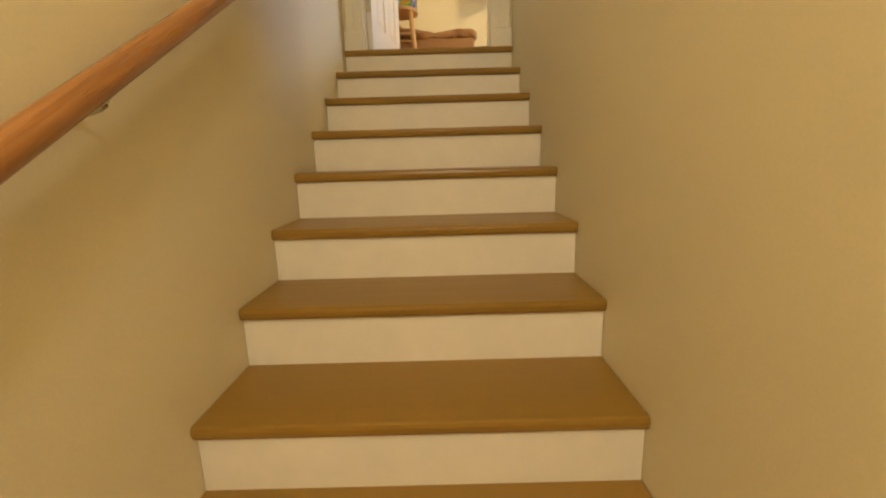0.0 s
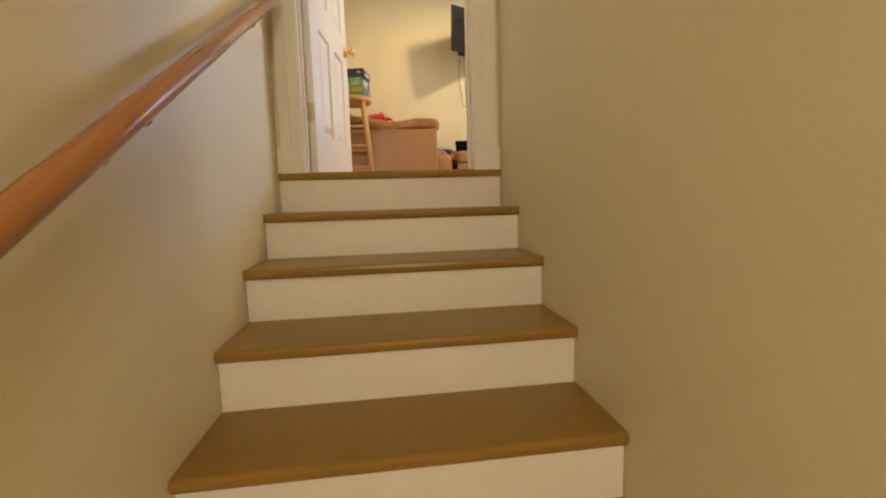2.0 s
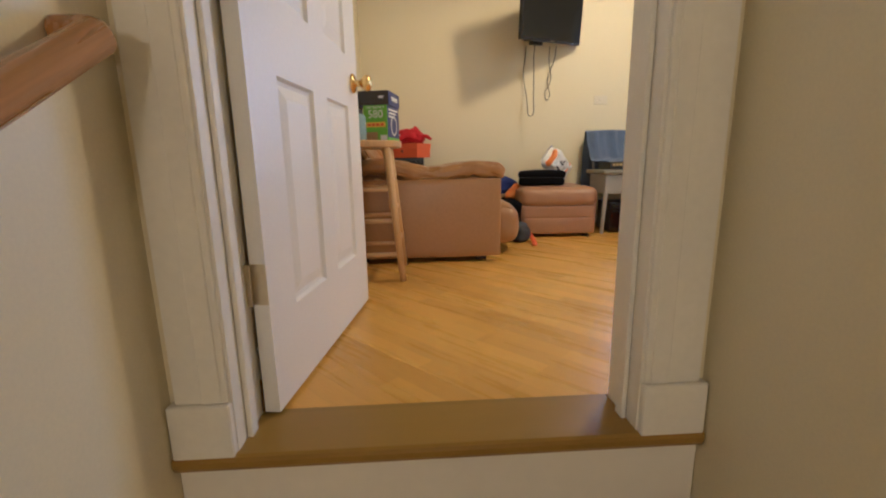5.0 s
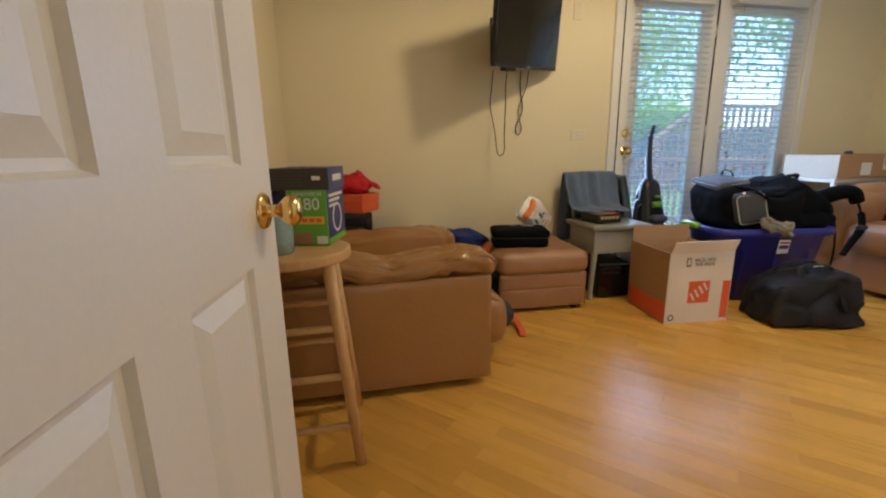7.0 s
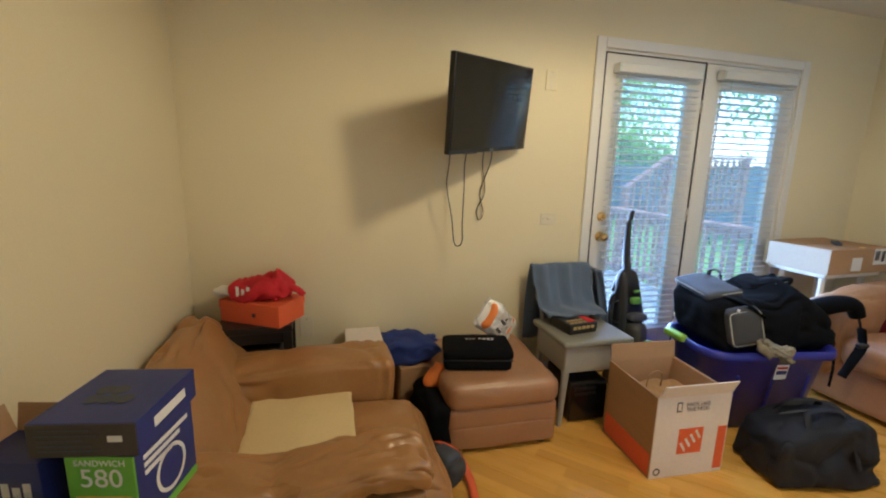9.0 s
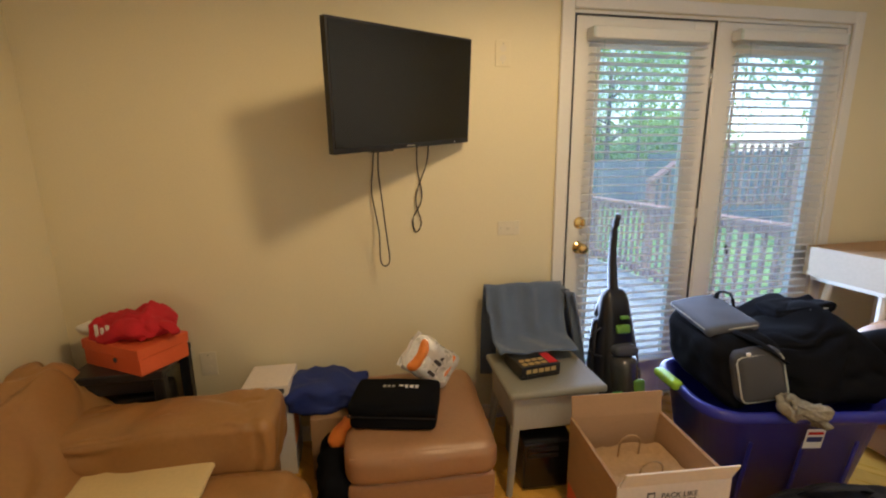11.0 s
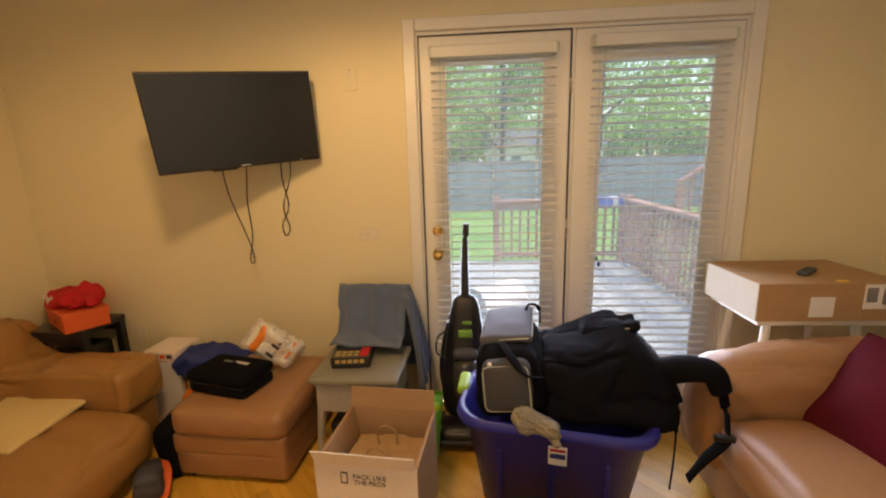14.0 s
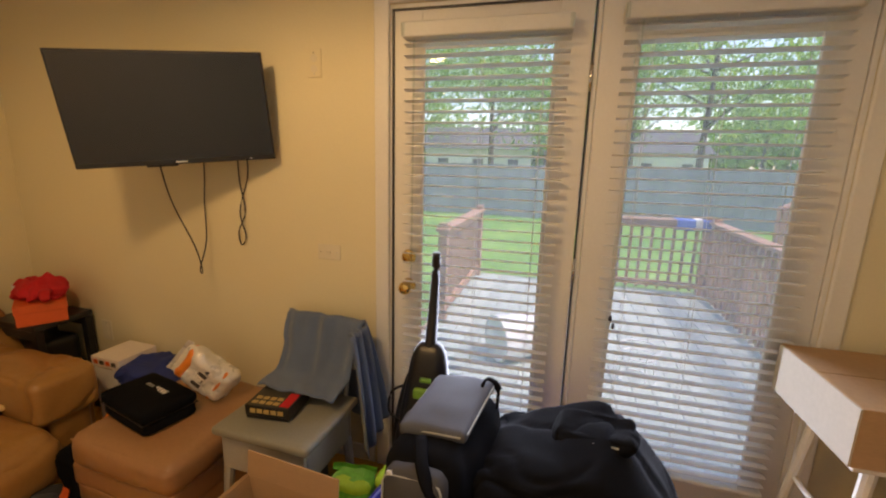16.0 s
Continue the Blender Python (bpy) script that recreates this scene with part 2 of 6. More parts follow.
def part(name, bm, mat, parent=None, label="", smooth=False):
    """Links a bmesh as one mesh object, under a thing or a part if one is given."""
    me = bpy.data.meshes.new(name)
    bmesh.ops.recalc_face_normals(bm, faces=bm.faces)
    bm.to_mesh(me)
    bm.free()
    me.materials.append(mat)
    if smooth:
        me.shade_smooth()
    ob = new(name, me)
    ob.parent = parent
    if label:
        ob["label"] = label
    return ob


def share(name, ob, m, parent):
    """Another object on the mesh of ob."""
    o = new(name, ob.data)
    o.parent = parent
    o.matrix_basis = m
    return o


def thing(name, label, category, m=None, group="", kind=""):
    e = new(name)
    e.empty_display_size = 0.1
    if m is not None:
        e.matrix_basis = m
    return tagged(e, label, category, group, kind)


def bx(x0, x1, y0, y1, z0, z1, bevel=0.0, seg=1, bm=None):
    own = bmesh.new()
    bmesh.ops.create_cube(own, size=1, matrix=Matrix.Translation(((x0 + x1) / 2, (y0 + y1) / 2, (z0 + z1) / 2)) @ Matrix.Diagonal((abs(x1 - x0), abs(y1 - y0), abs(z1 - z0), 1)))
    if bevel:
        bmesh.ops.bevel(own, geom=own.edges[:], offset=bevel, segments=seg, affect="EDGES", profile=0.5)
    if bm is None:
        return own
    join(bm, own)
    return bm


def join(bm, other, m=None):
    if m is not None:
        bmesh.ops.transform(other, matrix=m, verts=other.verts)
    me = bpy.data.meshes.new("tmp")
    other.to_mesh(me)
    other.free()
    bm.from_mesh(me)
    bpy.data.meshes.remove(me)
    return bm


def moved(bm, m):
    bmesh.ops.transform(bm, matrix=m, verts=bm.verts)
    return bm


def cyl(r, z0, z1, r2=None, seg=20, bevel=0.0):
    bm = bmesh.new()
    bmesh.ops.create_cone(bm, cap_ends=True, segments=seg, radius1=r, radius2=r if r2 is None else r2, depth=z1 - z0, matrix=Matrix.Translation((0, 0, (z0 + z1) / 2)))
    if bevel:
        edges = [e for e in bm.edges if abs(e.verts[0].co.z - e.verts[1].co.z) < 1e-6]
        bmesh.ops.bevel(bm, geom=edges, offset=bevel, segments=3, affect="EDGES", profile=0.5)
    return bm


def lathe(profile, seg=24):
    """A body of revolution from (radius, height) pairs."""
    bm = bmesh.new()
    rings = []
    for r, z in profile:
        rings.append([bm.verts.new((max(r, 1e-4) * math.cos(a), max(r, 1e-4) * math.sin(a), z)) for a in np.linspace(0, 2 * math.pi, seg, endpoint=False)])
    for a, b in zip(rings, rings[1:]):
        for i in range(seg):
            j = (i + 1) % seg
            bm.faces.new((a[i], a[j], b[j], b[i]))
    bm.faces.new(rings[0][::-1])
    bm.faces.new(rings[-1])
    return bm


def tube(points, r, seg=8, flat=1.0, r_end=None):
    """A swept tube through the points; flat squeezes its section into a strap."""
    bm = bmesh.new()
    pts = [Vector(p) for p in points]
    rings = []
    up = Vector((0, 0, 1))
    for i, p in enumerate(pts):
        d = (pts[min(i + 1, len(pts) - 1)] - pts[max(i - 1, 0)]).normalized()
        side = d.cross(up if abs(d.dot(up)) < 0.95 else Vector((1, 0, 0))).normalized()
        nor = side.cross(d)
        k = r if r_end is None else r + (r_end - r) * i / (len(pts) - 1)
        rings.append([bm.verts.new(p + side * math.cos(a) * k + nor * math.sin(a) * k * flat) for a in np.linspace(0, 2 * math.pi, seg, endpoint=False)])
    for a, b in zip(rings, rings[1:]):
        for i in range(seg):
            j = (i + 1) % seg
            bm.faces.new((a[i], a[j], b[j], b[i]))
    bm.faces.new(rings[0][::-1])
    bm.faces.new(rings[-1])
    return bm


def curve_points(points, n=24):
    """A smooth line through a few points."""
    p = [Vector(q) for q in points]
    p = [p[0] * 2 - p[1]] + p + [p[-1] * 2 - p[-2]]
    out = []
    for k in range(n + 1):
        s = k / n * (len(p) - 3)
        i = min(int(s), len(p) - 4)
        t = s - i
        a, b, c, d = p[i:i + 4]
        out.append(0.5 * (2 * b + (c - a) * t + (2 * a - 5 * b + 4 * c - d) * t * t + (3 * b - a - 3 * c + d) * t ** 3))
    return out


def prism(poly, z0, z1):
    bm = bmesh.new()
    lo = [bm.verts.new((x, y, z0)) for x, y in poly]
    hi = [bm.verts.new((x, y, z1)) for x, y in poly]
    bm.faces.new(lo[::-1])
    bm.faces.new(hi)
    for i in range(len(poly)):
        j = (i + 1) % len(poly)
        bm.faces.new((lo[i], lo[j], hi[j], hi[i]))
    return bm


def pad(sx, sy, sz, r, n=14, puff=(0, 0, 0), amp=0.0, freq=5.0, seed=0, shape=None, crease=0.0):
    """A soft rounded block, base at z = 0: puffed faces, noise as creases, and an optional function that bends each point."""
    h = Vector((sx / 2, sy / 2, sz / 2))
    r = min(r, *(0.98 * c for c in h))
    us = [math.sin(s * math.pi / 2) for s in np.linspace(-1, 1, n + 1)]
    keys, verts, faces = {}, [], []

    def vert(u):
        key = tuple(round(c, 5) for c in u)
        if key not in keys:
            p = Vector([u[i] * h[i] for i in range(3)])
            inner = Vector([max(-(h[i] - r), min(h[i] - r, p[i])) for i in range(3)])
            d = p - inner
            nor = d.normalized() if d.length > 1e-9 else Vector((0, 0, 1))
            q = inner + nor * r
            for i in range(3):
                j, k = (i + 1) % 3, (i + 2) % 3
                q[i] += puff[i] * u[i] * (1 - u[j] ** 2) * (1 - u[k] ** 2)
            if amp:
                w = q * freq + Vector((seed * 7.3, seed * 3.1, seed * 1.7))
                q += nor * amp * (noise.noise(w) + 0.5 * noise.noise(w * 2.3) - 0.6 * max(0, 0.25 - abs(noise.noise(w * 0.8 + Vector((9, 1, 4))))) * 2)
            if crease:
                w = Vector((q.x * freq * 0.55, q.y * freq * 0.55, q.z * freq * 0.3)) + Vector((seed * 2.7, seed * 5.1, 0))
                w += 0.35 * Vector((noise.noise(q * freq), noise.noise(q * freq + Vector((3, 8, 1))), 0))
                q -= nor * crease * (max(0, 0.11 - abs(noise.noise(w))) / 0.11 + 0.6 * max(0, 0.08 - abs(noise.noise(w * 1.9 + Vector((4, 4, 2))))) / 0.08)
            q.z += h.z
            if shape:
                q = shape(q)
            keys[key] = len(verts)
            verts.append(q)
        return keys[key]

    for axis in range(3):
        for sgn in (-1, 1):
            for i in range(n):
                for j in range(n):
                    ids = []
                    for a, b in ((i, j), (i + 1, j), (i + 1, j + 1), (i, j + 1)):
                        u = [0, 0, 0]
                        u[axis], u[(axis + 1) % 3], u[(axis + 2) % 3] = sgn, us[a], us[b]
                        ids.append(vert(u))
                    faces.append(ids if sgn > 0 else ids[::-1])
    me = bpy.data.meshes.new("tmp")
    me.from_pydata(verts, [], faces)
    bm = bmesh.new()
    bm.from_mesh(me)
    bpy.data.meshes.remove(me)
    return bm


def sheet(fn, nu, nv, th):
    """A thin cloth with thickness over fn(u, v)."""
    bm = bmesh.new()
    top = [[bm.verts.new(fn(i / nu, j / nv)) for j in range(nv + 1)] for i in range(nu + 1)]
    for i in range(nu):
        for j in range(nv):
            bm.faces.new((top[i][j], top[i + 1][j], top[i + 1][j + 1], top[i][j + 1]))
    bm.normal_update()
    bmesh.ops.solidify(bm, geom=bm.faces[:], thickness=th)
    return bm


def hoop(r0, r1, t, seg=28):
    """A flat ring."""
    bm = bmesh.new()
    rings = [[bm.verts.new((r * math.cos(a), r * math.sin(a), z)) for a in np.linspace(0, 2 * math.pi, seg, endpoint=False)] for r, z in ((r0, 0), (r1, 0), (r1, t), (r0, t))]
    for k in range(4):
        a, b = rings[k], rings[(k + 1) % 4]
        for i in range(seg):
            j = (i + 1) % seg
            bm.faces.new((a[i], a[j], b[j], b[i]))
    return bm


def flat_text(name, words, size, mat, parent, m, label=""):
    cu = bpy.data.curves.new(name, "FONT")
    cu.body, cu.size, cu.extrude = words, size, 0.0004
    cu.align_x, cu.align_y = "CENTER", "CENTER"
    tmp = bpy.data.objects.new(name, cu)
    me = bpy.data.meshes.new_from_object(tmp)
    bpy.data.objects.remove(tmp)
    me.materials.clear()
    me.materials.append(mat)
    ob = new(name, me)
    ob.parent = parent
    ob.matrix_basis = m
    if label:
        ob["label"] = label
    return ob


def setting(name, bm, mat, label="", category="", smooth=False):
    return tagged(part(name, bm, mat, None, label, smooth), label, category, "", "structure")


# ---- the large structure ----
XL, XR = -0.33, 0.744          # stairwell walls
RL, RR, RY, RZ = -0.28, 4.44, 2.97, 2.5   # room: left, right, far wall, ceiling
NY0, NY1 = 0.03, 0.14          # wall between stairwell and room
OL, OR_, OH = -0.205, 0.603, 2.05   # doorway
RISE, RUN, STEPS = 0.185, 0.2905, 14
FX0, FX1, FZ = 2.035, 3.665, 2.085   # french door opening

setting("wall_stair_left", bx(XL - 0.12, XL, -5.4, NY0, -2.7, RZ), M_wall, "cream painted stairwell wall behind the handrail", "wall")
setting("wall_stair_right", bx(XR, XR + 0.12, -5.4, NY0, -2.7, RZ), M_wall, "bare cream painted stairwell wall", "wall")
setting("wall_stair_end", bx(XL, XR, -5.4, -5.28, -2.7, RZ), M_wall, "plain cream wall at the stair foot", "wall")
setting("wall_left", bx(RL - 0.12, RL, NY1, RY + 0.14, -0.1, RZ), M_wall, "plain cream painted living room wall", "wall")
setting("wall_right", bx(RR, RR + 0.12, NY1, RY + 0.14, -0.1, RZ), M_wall, "plain cream painted wall behind the sofa", "wall")


def walls_with_openings():
    bm = bx(RL, FX0, RY, RY + 0.14, -0.1, RZ)
    bx(FX1, RR, RY, RY + 0.14, -0.1, RZ, bm=bm)
    bx(FX0, FX1, RY, RY + 0.14, FZ, RZ, bm=bm)
    setting("wall_far", bm, M_wall, "cream painted wall with the television and patio doors", "wall")
    bm = bx(RL - 0.12, OL - 0.02, NY0, NY1, -0.1, RZ)
    bx(OR_ + 0.02, RR + 0.12, NY0, NY1, -0.1, RZ, bm=bm)
    bx(OL - 0.02, OR_ + 0.02, NY0, NY1, OH + 0.02, RZ, bm=bm)
    setting("wall_near", bm, M_wall, "cream wall with the doorway to the stairs", "wall")


walls_with_openings()
setting("ceiling", bx(RL - 0.12, RR + 0.12, -5.4, RY + 0.14, RZ, RZ + 0.15), M_ceiling, "flat white painted ceiling", "ceiling")
setting("lower_floor", bx(XL, XR, -5.28, -RUN * (STEPS - 1) + 0.03, -2.7, -RISE * STEPS), M_sub, "plain floor at the stair foot", "floor")

# staircase: oak treads with rounded nosings on painted risers
stairs = thing("staircase", "straight staircase with oak treads and white painted risers", "stairs", kind="structure")


def tread_mesh(depth):
    bm = bmesh.new()
    y0, th = -0.0, 0.028
    prof = [(depth, 0.007), (y0 + 0.008, 0.007), (y0 + 0.002, 0.003), (y0, -0.006), (y0 + 0.002, -0.018), (y0 + 0.008, -th), (depth, -th)]
    a = [bm.verts.new((XL + 0.002, y, z)) for y, z in prof]
    b = [bm.verts.new((XR - 0.002, y, z)) for y, z in prof]
    bm.faces.new(a)
    bm.faces.new(b[::-1])
    for i in range(len(prof)):
        j = (i + 1) % len(prof)
        bm.faces.new((a[i], b[i], b[j], a[j]))
    return bm


first_tread = part("tread", tread_mesh(RUN + 0.026), M_tread, stairs)
first_tread.matrix_basis = pose(0, -RUN, -RISE)
first_riser = part("riser", bx(XL + 0.002, XR - 0.002, 0.022, 0.042, -RISE + 0.001, -0.029, 0.001), M_riser, stairs)
for k in range(1, STEPS):
    if k > 1:
        share("tread", first_tread, pose(0, -RUN * k, -RISE * k), stairs)
    share("riser", first_riser, pose(0, -RUN * k, -RISE * k), stairs)
top_tread = part("tread", tread_mesh(0.145), M_tread, stairs, "oak landing nosing at the doorway")

# handrail on wall brackets
rail = thing("handrail", "round varnished oak handrail on small metal wall brackets", "handrail", kind="structure")
RX = XL + 0.062


def rail_z(y):
    return 0.737 + 0.618 * (y + 0.10)


grip = part("rail", tube([(0, y, 0) for y in np.linspace(-4.9, 0, 12)], 0.0245, 20), M_rail, rail, smooth=True)
grip.matrix_basis = pose(RX, -0.10, rail_z(-0.10), math.degrees(math.atan(0.618)), 0, 0)
part("rail_return", tube(curve_points([(RX, -0.115, rail_z(-0.115)), (RX - 0.012, -0.09, rail_z(-0.09)), (RX - 0.04, -0.082, rail_z(-0.085)), (XL + 0.001, -0.082, rail_z(-0.085))], 10), 0.0242, 16), M_rail, rail, smooth=True)


def bracket(y):
    z = rail_z(y)
    arm = part("bracket", tube(curve_points([(RX + 0.004, y, z - 0.022), (RX, y, z - 0.036), (RX - 0.022, y, z - 0.046), (XL + 0.005, y, z - 0.05)], 10), 0.0045, 10), M_nickel, rail, "small nickel wall bracket", True)
    part("wall_plate", moved(cyl(0.015, 0, 0.006, 0.012, 18), pose(XL + 0.001, y, z - 0.05, 0, 90, 0)), M_nickel, arm)
    part("saddle", moved(bx(-0.009, 0.009, -0.022, 0.022, -0.004, 0.001, 0.001), pose(RX, y, z - 0.0245, 32, 0, 0)), M_nickel, arm)


for y in (-0.31, -0.435, -1.2, -1.34, -2.19, -3.1):
    bracket(y)

# doorway casing on the stair side, with plinth blocks, and the jamb
casing = thing("door_frame", "white painted door casing with plinth blocks and jamb", "door frame", kind="structure")


def casing_side(x0, x1, inner):
    bm = bx(x0, x1, NY0 - 0.018, NY0, 0.115, OH + 0.08, 0.002)
    s = 1 if inner > 0 else -1
    xi = x1 if s > 0 else x0
    bx(min(xi - s * 0.05, xi - s * 0.012), max(xi - s * 0.05, xi - s * 0.012), NY0 - 0.0205, NY0 - 0.016, 0.115, OH + 0.02, 0.002, bm=bm)
    return bm


part("casing", casing_side(XL + 0.018, OL - 0.006, 1), M_trim, casing)
part("casing", casing_side(OR_ + 0.006, XR - 0.018, -1), M_trim, casing)
part("plinth", bx(XL + 0.004, OL - 0.003, NY0 - 0.028, NY0, 0.001, 0.115, 0.003), M_trim, casing)
part("plinth", bx(OR_ + 0.003, XR - 0.004, NY0 - 0.028, NY0, 0.001, 0.115, 0.003), M_trim, casing)
part("head_casing", bx(XL + 0.02, XR - 0.02, NY0 - 0.018, NY0, OH + 0.006, OH + 0.09, 0.003), M_trim, casing)
for x0, x1 in ((OL - 0.02, OL), (OR_, OR_ + 0.02)):
    part("jamb", bx(x0, x1, NY0 - 0.012, NY1 + 0.012, 0.001, OH, 0.001), M_trim, casing)
part("jamb", bx(OL, OR_, NY0 - 0.012, NY1 + 0.012, OH, OH + 0.018, 0.001), M_trim, casing)
for x0, x1 in ((OL + 0.0005, OL + 0.011), (OR_ - 0.011, OR_ - 0.0005)):
    part("door_stop", bx(x0, x1, NY0 + 0.03, NY0 + 0.062, 0.001, OH, 0.002), M_trim, casing)
for x0, x1 in ((RL + 0.005, OL - 0.006), (OR_ + 0.006, OR_ + 0.075)):
    part("casing", bx(x0, x1, NY1 + 0.001, NY1 + 0.018, 0.001, OH + 0.075, 0.003), M_trim, casing)

# six-panel door, open against the room's side wall
DW, DH, DT = 0.815, 2.03, 0.035
door = thing("door_1", "white six-panel interior door standing open, brass knob", "door", pose(OL + 0.008, NY1 + 0.004, 0.012, 0, 0, 82.4), kind="structure")


def panel_door():
    """Slab with six sunk and raised panels on both faces; local x along the width, y through the thickness."""
    bm = bmesh.new()
    xs = [0, 0.135, 0.355, 0.465, 0.68, DW]
    zs = [0, 0.215, 0.745, 0.915, 1.50, 1.62, 1.90, DH]
    for side in (0, 1):
        y = 0.0 if side == 0 else -DT
        out = 1 if side == 0 else -1
        grid = {}

        def v(x, yy, z):
            return bm.verts.new((x, yy, z))
        for i in range(5):
            for j in range(7):
                x0, x1, z0, z1 = xs[i], xs[i + 1], zs[j], zs[j + 1]
                if i in (1, 3) and j in (1, 3, 5):
                    rings = []
                    for inset, dy in ((0, 0), (0.006, -0.010), (0.016, -0.012), (0.046, -0.002)):
                        rings.append([v(x0 + inset, y + dy * out, z0 + inset), v(x1 - inset, y + dy * out, z0 + inset), v(x1 - inset, y + dy * out, z1 - inset), v(x0 + inset, y + dy * out, z1 - inset)])
                    for a, b in zip(rings, rings[1:]):
                        for k in range(4):
                            bm.faces.new((a[k], a[(k + 1) % 4], b[(k + 1) % 4], b[k]))
                    bm.faces.new(rings[-1])
                else:
                    bm.faces.new((v(x0, y, z0), v(x1, y, z0), v(x1, y, z1), v(x0, y, z1)))
    for x in (0, DW):
        bm.faces.new([bm.verts.new(p) for p in ((x, 0, 0), (x, 0, DH), (x, -DT, DH), (x, -DT, 0))])
    for z in (0, DH):
        bm.faces.new([bm.verts.new(p) for p in ((0, 0, z), (DW, 0, z), (DW, -DT, z), (0, -DT, z))])
    bmesh.ops.remove_doubles(bm, verts=bm.verts, dist=1e-5)
    return bm


part("door_leaf", panel_door(), M_door, door)
KNOB = [(0.033, 0), (0.034, 0.003), (0.03, 0.008), (0.014, 0.011), (0.011, 0.016), (0.011, 0.03), (0.018, 0.035), (0.026, 0.044), (0.0285, 0.053), (0.026, 0.062), (0.018, 0.068), (0.006, 0.07)]
for ry, y in ((-90, 0.0), (90, -DT)):
    part("door_knob", moved(lathe(KNOB, 28), pose(DW - 0.062, y, 0.832, ry, 0, 0)), M_brass, door, "polished brass door knob", True)
part("latch_plate", bx(DW - 0.0005, DW + 0.0015, -0.029, -0.006, 0.80, 0.865), M_brass, door)
for z in (0.30, 1.0, 1.75):
    hg = part("hinge", moved(cyl(0.006, z - 0.045, z + 0.045, seg=12), pose(-0.007, 0.006, 0)), M_hinge, door, "dull brass-washed butt hinge", True)
    part("hinge_leaf", bx(-0.001, 0.0005, -0.034, 0.001, z - 0.045, z + 0.045), M_hinge, hg)
    part("hinge_leaf", bx(-0.014, -0.0115, -0.006, 0.028, z - 0.045, z + 0.045), M_hinge, hg)

# skirting boards
skirt = thing("baseboard", "white painted baseboard along the room's walls", "baseboard", kind="structure")
part("board", bx(RL + 0.012, FX0 - 0.075, RY - 0.012, RY - 0.0005, 0.001, 0.085, 0.003), M_trim, skirt)
part("board", bx(FX1 + 0.075, RR - 0.012, RY - 0.012, RY - 0.0005, 0.001, 0.085, 0.003), M_trim, skirt)
part("board", bx(RL + 0.0005, RL + 0.012, NY1 + 0.02, RY - 0.001, 0.001, 0.085, 0.003), M_trim, skirt)
part("board", bx(RR - 0.012, RR - 0.0005, NY1 + 0.02, RY - 0.001, 0.001, 0.085, 0.003), M_trim, skirt)
part("board", bx(OR_ + 0.08, RR - 0.013, NY1 + 0.0005, NY1 + 0.012, 0.001, 0.085, 0.003), M_trim, skirt)

# ---- patio doors with blinds ----


def patio_frame():
    f = thing("door_frame", "white painted casing round the pair of patio doors", "door frame", kind="structure")
    part("casing", bx(FX0 - 0.062, FX0 + 0.002, RY - 0.016, RY - 0.0005, 0.001, FZ + 0.06, 0.004), M_french, f)
    part("casing", bx(FX1 - 0.002, FX1 + 0.062, RY - 0.016, RY - 0.0005, 0.001, FZ + 0.06, 0.004), M_french, f)
    part("head_casing", bx(FX0 + 0.003, FX1 - 0.003, RY - 0.016, RY - 0.0005, FZ, FZ + 0.06, 0.004), M_french, f)
    part("jamb", bx(FX0, FX0 + 0.018, RY + 0.002, RY + 0.138, 0.001, FZ - 0.001, 0.001), M_french, f)
    part("jamb", bx(FX1 - 0.018, FX1, RY + 0.002, RY + 0.138, 0.001, FZ - 0.001, 0.001), M_french, f)
    part("jamb", bx(FX0 + 0.019, FX1 - 0.019, RY + 0.002, RY + 0.138, FZ - 0.018, FZ - 0.001, 0.001), M_french, f)
    part("threshold", bx(FX0 + 0.019, FX1 - 0.019, RY - 0.01, RY + 0.16, 0.001, 0.03, 0.006), M_nickel, f, "dull metal door threshold")
    # black strips paint the shade in the narrow gap round the leaf
    for x0, x1, z0, z1 in ((FX0 + 0.0125, FX0 + 0.0195, 0.031, FZ - 0.026), (2.8165, 2.8225, 0.031, FZ - 0.026), (FX0 + 0.0125, 2.8225, FZ - 0.0255, FZ - 0.0185)):
        part("gap_shade", bx(x0, x1, RY - 0.003, RY + 0.005, z0, z1), M_black, f, "black strip painting the shade in the gap round the door leaf")
    part("mullion", bx(2.823, 2.842, RY + 0.004, RY + 0.06, 0.031, FZ - 0.019, 0.003), M_french, f)


patio_frame()


